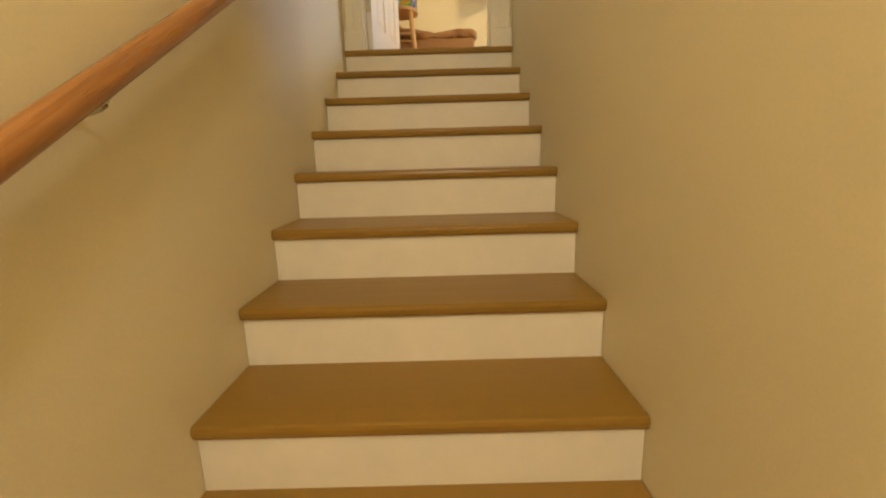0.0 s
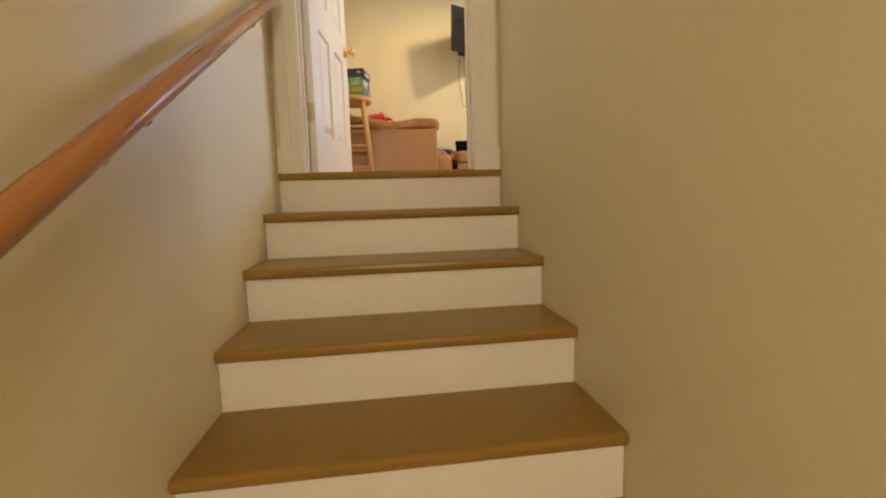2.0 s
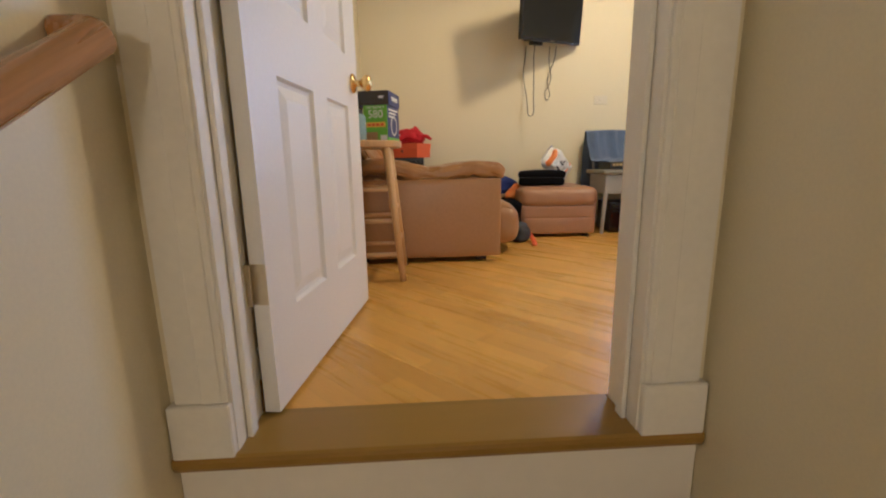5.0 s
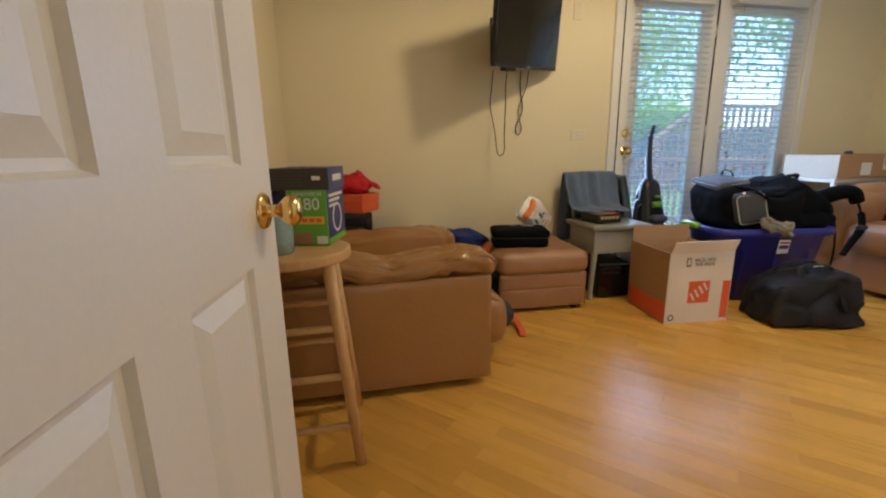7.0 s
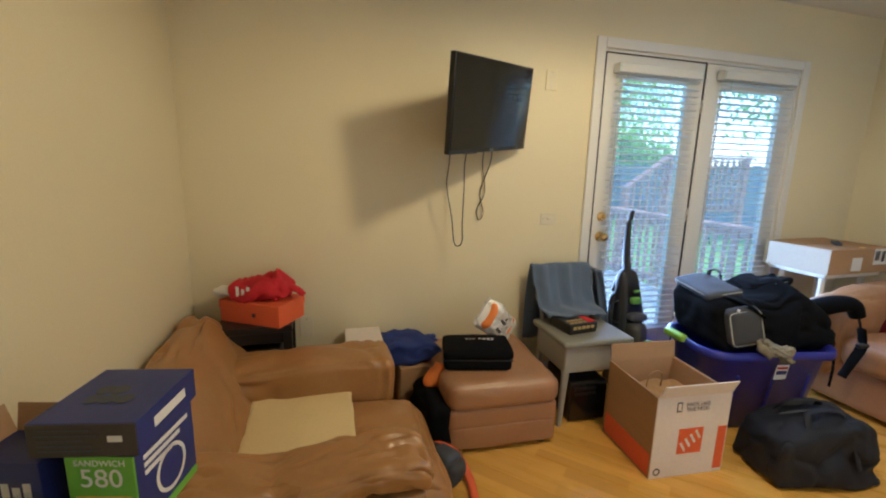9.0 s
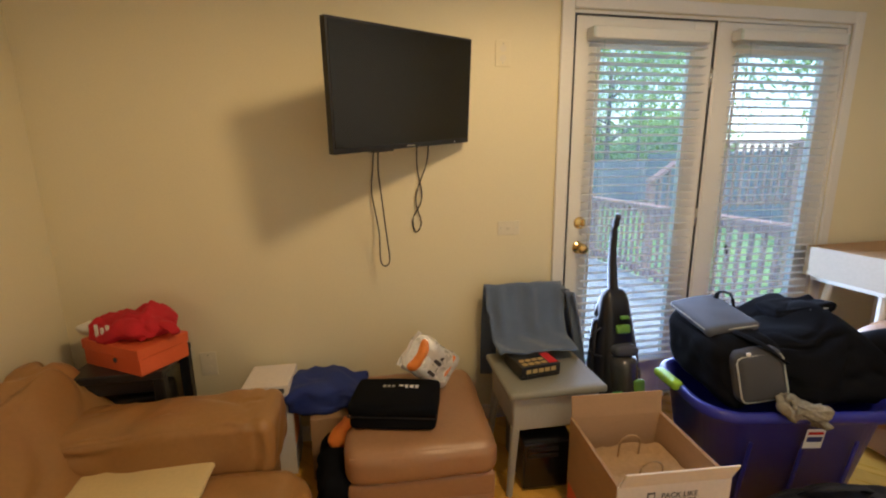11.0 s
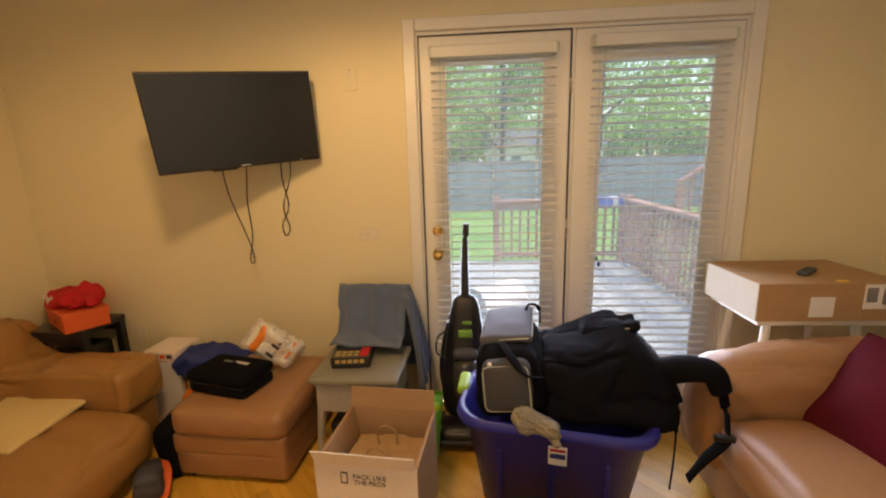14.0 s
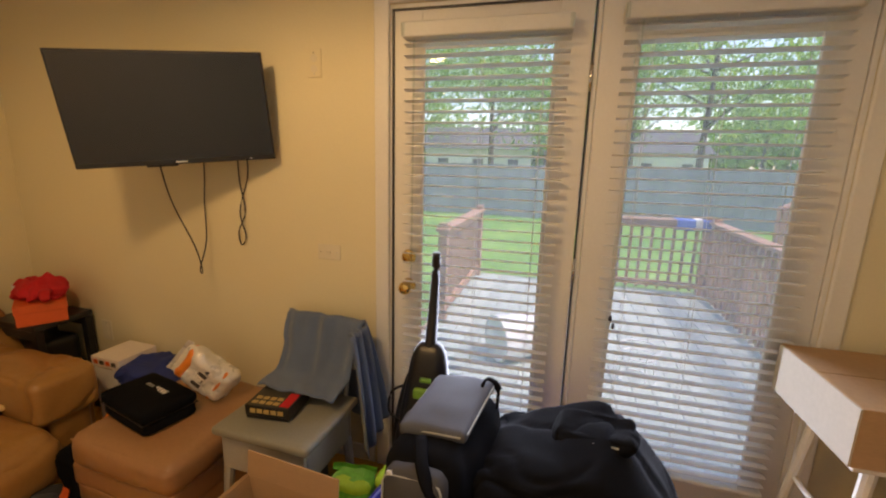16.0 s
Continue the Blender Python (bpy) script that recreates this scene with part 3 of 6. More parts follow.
def patio_door(name, x0, x1, label, knob):
    """A glazed door leaf; origin at its lower left, y through the thickness."""
    d = thing(name, label, "door", pose(x0, RY + 0.006, 0.034), kind="structure")
    w, h, t = x1 - x0, FZ - 0.020 - 0.036, 0.044
    st, rt, rb = 0.118, 0.135, 0.225
    part("stile", bx(0, st, 0, t, 0, h, 0.002), M_french, d)
    part("stile", bx(w - st, w, 0, t, 0, h, 0.002), M_french, d)
    part("top_rail", bx(st, w - st, 0.001, t - 0.001, h - rt, h, 0.001), M_french, d)
    part("bottom_rail", bx(st, w - st, 0.001, t - 0.001, 0, rb, 0.001), M_french, d)
    bm = bx(st, st + 0.016, -0.007, 0.001, rb, h - rt, 0.003)
    bx(w - st - 0.016, w - st, -0.007, 0.001, rb, h - rt, 0.003, bm=bm)
    bx(st + 0.016, w - st - 0.016, -0.007, 0.001, rb, rb + 0.016, 0.003, bm=bm)
    bx(st + 0.016, w - st - 0.016, -0.007, 0.001, h - rt - 0.016, h - rt, 0.003, bm=bm)
    part("glazing_bead", bm, M_french, d)
    pane = part("pane", bx(st, w - st, 0.018, 0.023, rb, h - rt), M_glass, d, "clear glass pane")
    pane.visible_shadow = False
    if knob:
        part("door_knob", moved(lathe(KNOB, 26), pose(0.07, 0, 0.90, 90, 0, 0)), M_brass, d, "polished brass door knob", True)
        part("deadbolt", moved(lathe([(0.032, 0), (0.032, 0.006), (0.026, 0.011), (0.012, 0.013)], 26), pose(0.07, 0, 1.03, 90, 0, 0)), M_brass, d, "brass deadbolt plate", True)
        part("thumb_turn", moved(bx(-0.006, 0.006, -0.017, 0.017, 0.012, 0.03, 0.004), pose(0.07, 0, 1.03, 90, 0, 35)), M_brass, d)
        part("strike", bx(-0.007, -0.0045, -0.012, 0.012, 0.87, 0.93), M_nickel, d)
        for z in (0.28, 1.035, 1.76):
            part("hinge", moved(cyl(0.0065, z - 0.05, z + 0.05, seg=12), pose(w + 0.004, -0.006, 0)), M_nickel, d, smooth=True)
    return d


patio_door("door_2", FX0 + 0.02, 2.816, "white glazed patio door with brass knob and deadbolt", True)
patio_door("door_3", 2.844, FX1 - 0.02, "white fixed glazed patio door panel", False)


def blind(x0, x1, top, bottom, label):
    b = thing("window_blind", label, "blind", pose((x0 + x1) / 2, RY - 0.036, 0), group="blinds on the patio doors")
    w = (x1 - x0) / 2
    part("headrail", bx(-w - 0.006, w + 0.006, -0.026, 0.034, top, top + 0.055, 0.004), M_slat, b)
    for s in (-1, 1):
        part("mounting_clip", bx(s * w - 0.008, s * w + 0.008, -0.03, -0.0265, top + 0.004, top + 0.05, 0.001), M_clear, b)
    n = 40
    pitch = (top - bottom) / n
    bm = bmesh.new()
    prof = [(-0.021, -0.001), (-0.011, 0.001), (0, 0.0018), (0.011, 0.001), (0.021, -0.001)]
    a = [[bm.verts.new((sx, y, z + dz)) for y, z in prof] for sx in (-w, w) for dz in (0, 0.0022)]
    for i in range(4):
        bm.faces.new((a[1][i], a[1][i + 1], a[3][i + 1], a[3][i]))
        bm.faces.new((a[0][i], a[2][i], a[2][i + 1], a[0][i + 1]))
        for k in (0, 2):
            bm.faces.new((a[k][i], a[k][i + 1], a[k + 1][i + 1], a[k + 1][i]))
    for i in (0, 4):
        bm.faces.new((a[0][i], a[1][i], a[3][i], a[2][i]))
    first = part("slat", bm, M_slat, b)
    first.matrix_basis = pose(0, 0, top - pitch * 0.6, -7, 0, 0)
    rnd = random.Random(3)
    for k in range(1, n):
        share("slat", first, pose(0, 0, top - pitch * (k + 0.6), -7 + rnd.uniform(-2, 2), rnd.uniform(-0.12, 0.12), 0), b)
    part("bottom_rail", bx(-w, w, -0.024, 0.024, bottom - 0.022, bottom - 0.006, 0.004), M_slat, b)
    for s in (-0.72, 0.0, 0.72):
        for y in (-0.0255, 0.0255):
            part("ladder_cord", tube([(s * w, y, bottom - 0.006), (s * w, y, top)], 0.0009, 5), M_slat, b)
    part("wand", tube([(-w + 0.05, -0.034, top - 0.01), (-w + 0.048, -0.036, 0.98)], 0.004, 6), M_clear, b, "clear plastic tilt wand")
    return b


blind(2.115, 2.742, 1.945, 0.285, "white horizontal slat blind lowered on the patio door")
b2 = blind(2.918, 3.572, 1.965, 0.285, "white horizontal slat blind lowered on the fixed patio panel")
for z in (0.90, 0.87):
    part("cord_tassel", moved(lathe([(0.003, 0), (0.007, 0.003), (0.006, 0.018), (0.002, 0.024)], 10), pose(-0.285 + (0.92 - z) * 0.4, -0.03, z)), M_black, b2, "dark cord tassel", True)
part("pull_cord", tube([(-0.283, -0.03, 0.92), (-0.285, -0.028, 1.96)], 0.001, 5), M_slat, b2)


def wall_plate(x, z, label, category, toggles):
    p = thing("switch_plate" if toggles else "power_outlet", label, category, pose(x, RY - 0.0005, z, 90, 0, 0) @ pose(0, 0, 0, 0, 0, 90 if toggles else 0))
    part("plate", bx(-0.036, 0.036, -0.058, 0.058, 0, 0.006, 0.003, 2), M_wall if z > 1.5 else M_plate, p)
    if toggles:
        part("toggle", bx(-0.005, 0.005, -0.01, 0.012, 0.005, 0.015, 0.002), M_plate, p)
    else:
        for dz in (-0.022, 0.022):
            part("socket", moved(cyl(0.016, 0.0055, 0.0075, seg=18), pose(0, dz, 0)), M_plate, p)
    for dz in (-0.042, 0.042):
        part("screw", moved(cyl(0.003, 0.0055, 0.007, seg=8), pose(0, dz, 0)), M_nickel, p)


wall_plate(1.735, 1.055, "cream wall switch plate beside the patio door", "switch", True)
wall_plate(1.69, 1.875, "cream blank plate high on the wall", "switch", False)
wall_plate(0.27, 0.47, "cream power outlet low on the wall", "outlet", False)

# ---- outside: deck, lawn, fence, trees, house ----
setting("ground", bx(-160, 170, RY + 0.13, 320, -1.2, -0.52), M_lawn, "green sunlit lawn", "lawn")
setting("house_wall_outside", bx(-8, RL - 0.13, RY + 0.02, RY + 0.15, -0.5, 2.7), M_siding, "plain outer wall of the house", "wall")
# slab out of view, added above the ceiling to block the sun
setting("unseen_sun_slab", bx(-8, 12, -6, RY + 0.5, RZ + 0.2, RZ + 0.35), M_roof, "unseen slab over the house that keeps the sun out", "roof")
DX0, DX1, DY1, DZ = 1.55, 4.68, 7.32, -0.15
deck = thing("deck", "weathered pale grey board deck", "deck", kind="structure")
board = part("deck_board", bx(-0.0685, 0.0685, 0, DY1 - RY - 0.19, -0.03, 0, 0.004), M_deck, deck)
nb = int((DX1 - DX0) / 0.14)
board.matrix_basis = pose(DX0 + 0.07, RY + 0.19, DZ)
for k in range(1, nb):
    share("deck_board", board, pose(DX0 + 0.07 + k * 0.14, RY + 0.19, DZ), deck)
part("fascia", bx(DX0, DX1, DY1 + 0.002, DY1 + 0.04, DZ - 0.22, DZ - 0.005, 0.003), M_redwood, deck)
part("fascia", bx(DX0 - 0.04, DX0 - 0.002, RY + 0.19, DY1, DZ - 0.22, DZ - 0.005, 0.003), M_redwood, deck)
for x in (DX0 + 0.3, DX1 - 0.3):
    for y in (RY + 0.6, 5.2, DY1 - 0.3):
        part("footing_post", bx(x - 0.05, x + 0.05, y - 0.05, y + 0.05, -0.55, DZ - 0.031), M_redwood, deck)


def railing(p0, p1, label):
    """A deck railing with posts, two rails and square balusters."""
    a, b = Vector((*p0, DZ)), Vector((*p1, DZ))
    d = b - a
    ang = math.degrees(math.atan2(d.y, d.x))
    r = thing("deck_railing", label, "railing", pose(a.x, a.y, a.z, 0, 0, ang), group="deck railings")
    n = d.length
    for x in (0.045, n - 0.045):
        part("post", bx(x - 0.045, x + 0.045, -0.045, 0.045, 0.001, 1.02, 0.004), M_redwood, r)
    part("top_rail", bx(-0.02, n + 0.02, -0.07, 0.07, 0.935, 0.972, 0.006), M_redwood, r)
    part("upper_rail", bx(0.09, n - 0.09, -0.02, 0.02, 0.85, 0.93, 0.002), M_redwood, r)
    part("lower_rail", bx(0.09, n - 0.09, -0.02, 0.02, 0.07, 0.15, 0.002), M_redwood, r)
    k = int((n - 0.2) / 0.125)
    first = part("baluster", bx(-0.018, 0.018, 0.021, 0.057, 0.03, 0.92, 0.002), M_redwood, r)
    first.matrix_basis = pose(0.15, 0, 0)
    for i in range(1, k):
        share("baluster", first, pose(0.15 + i * (n - 0.3) / (k - 1), 0, 0), r)


railing((2.62, DY1 - 0.06), (4.60, DY1 - 0.06), "stained wooden railing across the end of the deck")
railing((4.60, RY + 0.35), (4.60, DY1 - 0.17), "stained wooden railing along the deck's long side")
railing((1.64, RY + 2.3), (1.64, DY1 - 0.06), "stained wooden railing beside the deck steps")
steps = thing("deck_steps", "wooden steps from the deck to the lawn", "steps", pose(2.12, DY1 + 0.04, DZ))
part("step", bx(-0.42, 0.42, 0.002, 0.28, -0.37, -0.185, 0.004), M_redwood, steps)

def raised_railing():
    """Railing that climbs beside the deck and runs on level."""
    r = thing("stair_railing", "stained wooden stair railing rising beyond the deck", "railing", pose(4.80, 6.05, -0.52))

    def top(x):
        return 1.60 + 0.66 * min(x, 0.75)
    for x in (0.02, 0.78, 2.3):
        part("post", bx(x - 0.045, x + 0.045, -0.045, 0.045, 0.0, top(x) + 0.04, 0.004), M_redwood, r)
    for k in range(18):
        x = 0.13 + k * 0.125
        if abs(x - 0.78) > 0.07:
            part("baluster", bx(x - 0.018, x + 0.018, -0.05, -0.014, top(x) - 0.86, top(x) - 0.01, 0.002), M_redwood, r)
    cap = part("sloping_rail", bx(-0.03, 0.93, -0.06, 0.06, -0.02, 0.02, 0.004), M_redwood, r)
    cap.matrix_basis = pose(0, 0, 1.62, 0, -math.degrees(math.atan(0.66)), 0)
    part("top_rail", bx(0.80, 2.4, -0.06, 0.06, top(1) + 0.0, top(1) + 0.035, 0.004), M_redwood, r)
    part("lower_rail", bx(0.83, 2.25, -0.013, 0.03, top(1) - 0.84, top(1) - 0.76, 0.002), M_redwood, r)


raised_railing()
drum = thing("plastic_drum", "white round plastic drum lying on the deck", "drum", pose(2.31, 4.56, DZ + 0.196, 0, 90, 37))
part("shell", lathe([(0.0, 0.012), (0.165, 0.012), (0.172, 0.0), (0.188, 0.0), (0.194, 0.008), (0.194, 0.03), (0.188, 0.036), (0.188, 0.50), (0.194, 0.506), (0.194, 0.53), (0.18, 0.54), (0.0, 0.545)], 36), M_pool, drum, smooth=True)
part("lid", lathe([(0.0, 0.002), (0.155, 0.002), (0.162, 0.006), (0.162, 0.0115), (0.0, 0.0115)], 36), M_slat, drum, "pale grey end lid", True)
ring = thing("wire_stand", "round white wire plant stand on the deck", "plant stand", pose(3.42, 4.6, DZ + 0.001))
for z, r in ((0.006, 0.14), (0.2, 0.12), (0.26, 0.15)):
    part("hoop", tube([(r * math.cos(a), r * math.sin(a), z) for a in np.linspace(0, 2 * math.pi, 25)], 0.006, 6), M_pool, ring)
for a in (0.3, 1.9, 3.4, 5.0):
    part("wire", tube([(0.14 * math.cos(a), 0.14 * math.sin(a), 0.006), (0.12 * math.cos(a), 0.12 * math.sin(a), 0.2), (0.15 * math.cos(a), 0.15 * math.sin(a), 0.26)], 0.005, 6), M_pool, ring)


def rail_cloth():
    c = thing("beach_towel", "blue and white towel draped over the deck railing", "towel", pose(4.42, DY1 - 0.06, DZ + 0.974, 0, 0, 0))

    def fn(u, v):
        y = (v - 0.5) * 0.44
        over = max(0, abs(y) - 0.085)
        return ((u - 0.5) * 0.5 + 0.012 * math.sin(9 * v), math.copysign(min(abs(y), 0.085), y) if abs(y) > 0.085 else y, 0.006 - over + 0.004 * math.sin(14 * u))
    part("cloth", sheet(fn, 16, 16, 0.004), M_sheet_blue, c, smooth=True)

    def stripe(u, v):
        x, y, z = fn(0.42 + u * 0.16, v)
        return (x, y * 1.05, z + 0.005)
    part("stripe", sheet(stripe, 4, 16, 0.002), M_white_cloth, c)


rail_cloth()


def fence():
    f = thing("fence", "tall weathered grey board privacy fence across the lawn", "fence", pose(0, 17.0, -0.52), kind="structure")
    first = part("fence_board", bx(-0.07, 0.07, -0.012, 0.012, 0.03, 1.9, 0.003), M_fence, f)
    first.matrix_basis = pose(-14, 0, 0)
    rnd = random.Random(5)
    for k in range(1, 190):
        share("fence_board", first, pose(-14 + k * 0.148, rnd.uniform(-0.006, 0.006), rnd.uniform(-0.02, 0.02)), f)
    for z in (0.3, 1.0, 1.65):
        part("fence_rail", bx(-14.1, 14.2, 0.014, 0.055, z, z + 0.09), M_fence, f)


fence()


def neighbour_house(x, y, w, label):
    h = thing("house", label, "house", pose(x, y, -0.5, 0, 0, 8))
    part("wall", bx(-w / 2, w / 2, 0, 7, 0, 3.0), M_siding, h)
    bm = bmesh.new()
    a = [bm.verts.new(p) for p in ((-w / 2 - 0.4, -0.4, 3.0), (w / 2 + 0.4, -0.4, 3.0), (w / 2 + 0.4, 7.4, 3.0), (-w / 2 - 0.4, 7.4, 3.0), (-w / 2 - 0.4, 3.5, 5.0), (w / 2 + 0.4, 3.5, 5.0))]
    for q in ((0, 1, 5, 4), (2, 3, 4, 5), (0, 4, 3), (1, 2, 5), (0, 3, 2, 1)):
        bm.faces.new([a[i] for i in q])
    part("roof", bm, M_roof, h, "grey shingle roof")
    for wx in (-w / 3, 0, w / 3):
        win = part("window", bx(wx - 0.5, wx + 0.5, -0.05, -0.001, 1.0, 2.2), M_siding, h)
        part("pane", bx(wx - 0.44, wx + 0.44, -0.06, -0.051, 1.06, 2.14), M_slate, win)


neighbour_house(-4.5, 38, 9, "white single-storey house with a grey roof beyond the fence")
neighbour_house(9.5, 42, 10, "white neighbouring house seen past the fence")


def tree(x, y, h, r, seed):
    rnd = random.Random(seed)
    t = thing("tree", "tall leafy green tree behind the fence", "tree", pose(x, y, -0.53), group="trees behind the fence")
    lean = rnd.uniform(-0.3, 0.3)
    trunk = tube(curve_points([(0, 0, 0), (lean * 0.4, 0.1, h * 0.3), (lean, 0, h * 0.75)], 8), 0.2, 10, 1, 0.08)
    tips = []
    for k in range(9):
        a = k * 2.4 + rnd.random()
        z0 = h * rnd.uniform(0.28, 0.7)
        ln = r * rnd.uniform(0.6, 1.0)
        tip = (lean * z0 / h + ln * math.cos(a), ln * math.sin(a), z0 + ln * rnd.uniform(0.3, 0.8))
        join(trunk, tube([(lean * z0 / h, 0, z0), tuple((lean * z0 / h * 0.5 + tip[0] * 0.5, tip[1] * 0.5, (z0 + tip[2]) / 2 + 0.15)), tip], 0.06, 6, 1, 0.015))
        tips.append(Vector(tip))
    part("trunk", trunk, M_bark, t, smooth=True)
    verts, faces = [], []
    for k in range(5200):
        c = tips[k % 9]
        d = Vector((rnd.gauss(0, 1), rnd.gauss(0, 1), rnd.gauss(0, 0.8)))
        p = c + d * r * 0.27
        p.z = max(p.z, h * 0.2)
        s = rnd.uniform(0.07, 0.16)
        n = Vector((rnd.gauss(0, 1), rnd.gauss(0, 1), rnd.gauss(0.6, 1))).normalized()
        u = n.orthogonal().normalized()
        w = n.cross(u)
        i = len(verts)
        verts += [p - u * s, p + w * s * 0.5 + n * s * 0.15, p + u * s, p - w * s * 0.5 + n * s * 0.15]
        faces += [(i, i + 1, i + 2), (i, i + 2, i + 3)]
    me = bpy.data.meshes.new("crown")
    me.from_pydata(verts, [], faces)
    me.materials.append(M_leaf)
    ob = new("crown", me)
    ob.parent = t


def side_fence():
    f = thing("fence", "weathered grey board fence along the side of the lawn", "fence", pose(12.6, 4.0, -0.52, 0, 0, 90), kind="structure")
    first = part("fence_board", bx(-0.07, 0.07, -0.012, 0.012, 0.03, 2.1, 0.003), M_fence, f)
    for k in range(1, 87):
        share("fence_board", first, pose(k * 0.148, 0.004 * math.sin(k * 3.1), 0.02 * math.sin(k * 1.7)), f)
    for z in (0.3, 1.0, 1.75):
        part("fence_rail", bx(-0.05, 12.9, -0.055, -0.014, z, z + 0.09), M_fence, f)


side_fence()
for i, (x, y, h, r) in enumerate(((17, 7, 7.5, 3.2), (18.5, 13, 8.5, 3.6), (-6.5, 21, 8.5, 3.6), (-1.0, 24, 9.5, 4.0), (3.6, 20.5, 8.0, 3.2), (8.5, 23, 9.5, 4.2), (14, 22, 9, 4), (-12, 25, 10, 4.5), (1.5, 31, 11, 5), (7, 33, 11, 5), (20, 28, 11, 5), (-9, 34, 12, 5.5), (16, 36, 12, 5.5))):
    tree(x, y, h, r, i + 1)


def hedge():
    rnd = random.Random(44)
    verts, faces = [], []
    for k in range(15000):
        x, d = rnd.uniform(-45, 50), rnd.random()
        z = abs(rnd.gauss(0, 1)) * 2.2 + rnd.uniform(0, 3) + 1.5 * math.sin(x * 0.35)
        p = Vector((x, 52 + rnd.uniform(-2.5, 2.5), max(z - 0.5, -0.5)))
        s = rnd.uniform(0.3, 0.7)
        n = Vector((rnd.gauss(0, 1), rnd.gauss(-0.5, 1), rnd.gauss(0.5, 1))).normalized()
        u = n.orthogonal().normalized()
        w = n.cross(u)
        i = len(verts)
        verts += [p - u * s, p + w * s * 0.6, p + u * s, p - w * s * 0.6]
        faces += [(i, i + 1, i + 2), (i, i + 2, i + 3)]
    me = bpy.data.meshes.new("far_woods")
    me.from_pydata(verts, [], faces)
    me.materials.append(M_leaf)
    tagged(new("far_woods", me), "dense green woods far beyond the fence", "woods", "", "stuff")


hedge()

# ---- living room furniture ----


def sofa_near():
    """Tan leather chair against the side wall: flat side panel, puffed arms, sloping back."""
    s = thing("armchair", "wide tan leather armchair with puffed arms and creased seat", "armchair", pose(RL + 0.02, 1.60, 0))
    # local x: away from the wall, local y: along the wall
    part("side_panel", pad(0.86, 0.05, 0.44, 0.010, 10, (0, 0.002, 0), 0.001, 6, 1, lambda q: q + Vector((0.452, 0.022, 0.03))), M_leather, s, smooth=True)
    part("side_panel", pad(0.80, 0.05, 0.42, 0.018, 10, (0, 0.004, 0), 0.003, 6, 2, lambda q: q + Vector((0.43, 1.025, 0.03))), M_leather, s, smooth=True)

    def arm_shape(y0):
        def f(q):
            k = (q.x + 0.42) / 0.84
            return Vector((q.x + 0.47, q.y + y0, q.z + 0.452 + 0.03 * (1 - k) + 0.018 * math.sin(k * 9)))
        return f
    part("arm", pad(0.87, 0.215, 0.085, 0.036, 44, (0.004, 0.004, 0.014), 0.010, 8, 3, arm_shape(0.105), 0.022), M_leather, s, "creased puffed leather arm", True)
    part("arm", pad(0.86, 0.27, 0.215, 0.038, 40, (0.008, 0.006, 0.014), 0.006, 5, 9, lambda q: Vector((q.x + 0.495, q.y + 0.895, q.z + 0.295 + 0.01 * math.sin(q.x * 8) - 0.02 * max(0, q.x))), 0.014), M_leather, s, "smooth puffed leather arm", True)
    part("arm_body", bx(0.08, 0.84, 0.052, 0.20, 0.06, 0.45, 0.02, 2), M_leather, s)
    part("arm_body", pad(0.78, 0.2, 0.30, 0.04, 12, (0.01, 0, 0), 0.006, 5, 5, lambda q: q + Vector((0.50, 0.905, 0.05))), M_leather, s, smooth=True)

    def seat_shape(q):
        k = max(0.0, (q.x - 0.15) / 0.4)
        return Vector((q.x + 0.60, q.y + 0.49, q.z + 0.155 - 0.04 * k * k + 0.03 * q.y))
    part("seat", pad(0.84, 0.59, 0.175, 0.07, 36, (0.02, 0, 0.022), 0.008, 4.5, 6, seat_shape, 0.02), M_leather, s, "wrinkled leather seat cushion", True)
    part("front_roll", pad(0.17, 0.60, 0.225, 0.07, 14, (0.02, 0.0, 0.01), 0.010, 5, 7, lambda q: q + Vector((0.955, 0.49, 0.06))), M_leather, s, "padded leather footrest front", True)

    def back_shape(q):
        k = max(0.0, q.z / 0.46)
        return Vector(((q.x + 0.22) * (1 - 0.70 * k ** 0.9) + 0.005, q.y + 0.585, q.z + 0.215 - 0.03 * math.sin(3 * q.y + 2) * k))
    part("back", pad(0.46, 1.06, 0.46, 0.09, 50, (0.03, 0.01, 0.02), 0.012, 4.2, 8, back_shape, 0.03), M_leather, s, "slouched leather back cushion", True)
    part("frame", bx(0.06, 0.82, 0.055, 1.0, 0.035, 0.2, 0.01), M_leather, s)
    part("back_frame", bx(0.0, 0.09, 0.03, 1.02, 0.035, 0.45, 0.02, 2), M_leather, s)
    for x in (0.10, 0.78):
        for y in (0.09, 0.97):
            part("foot", bx(x - 0.03, x + 0.03, y - 0.03, y + 0.03, 0.0, 0.036, 0.004), M_black, s, "short black foot")


sofa_near()


def flat_pillow():
    p = thing("seat_pad", "thin cream square pad lying on the armchair seat", "cushion", pose(0.262, 2.205, 0.352, 3, 1, -1))
    part("cover", pad(0.41, 0.37, 0.024, 0.010, 14, (0, 0, 0.012), 0.004, 7, 4), M_paper, p, smooth=True)
    hem = [(0.198 * x, 0.178 * y, 0.013) for x, y in ((-1, -1), (1, -1), (1, 1), (-1, 1), (-1, -1))]
    part("hem", tube(hem, 0.0035, 6), M_paper, p, "stitched edge")


flat_pillow()


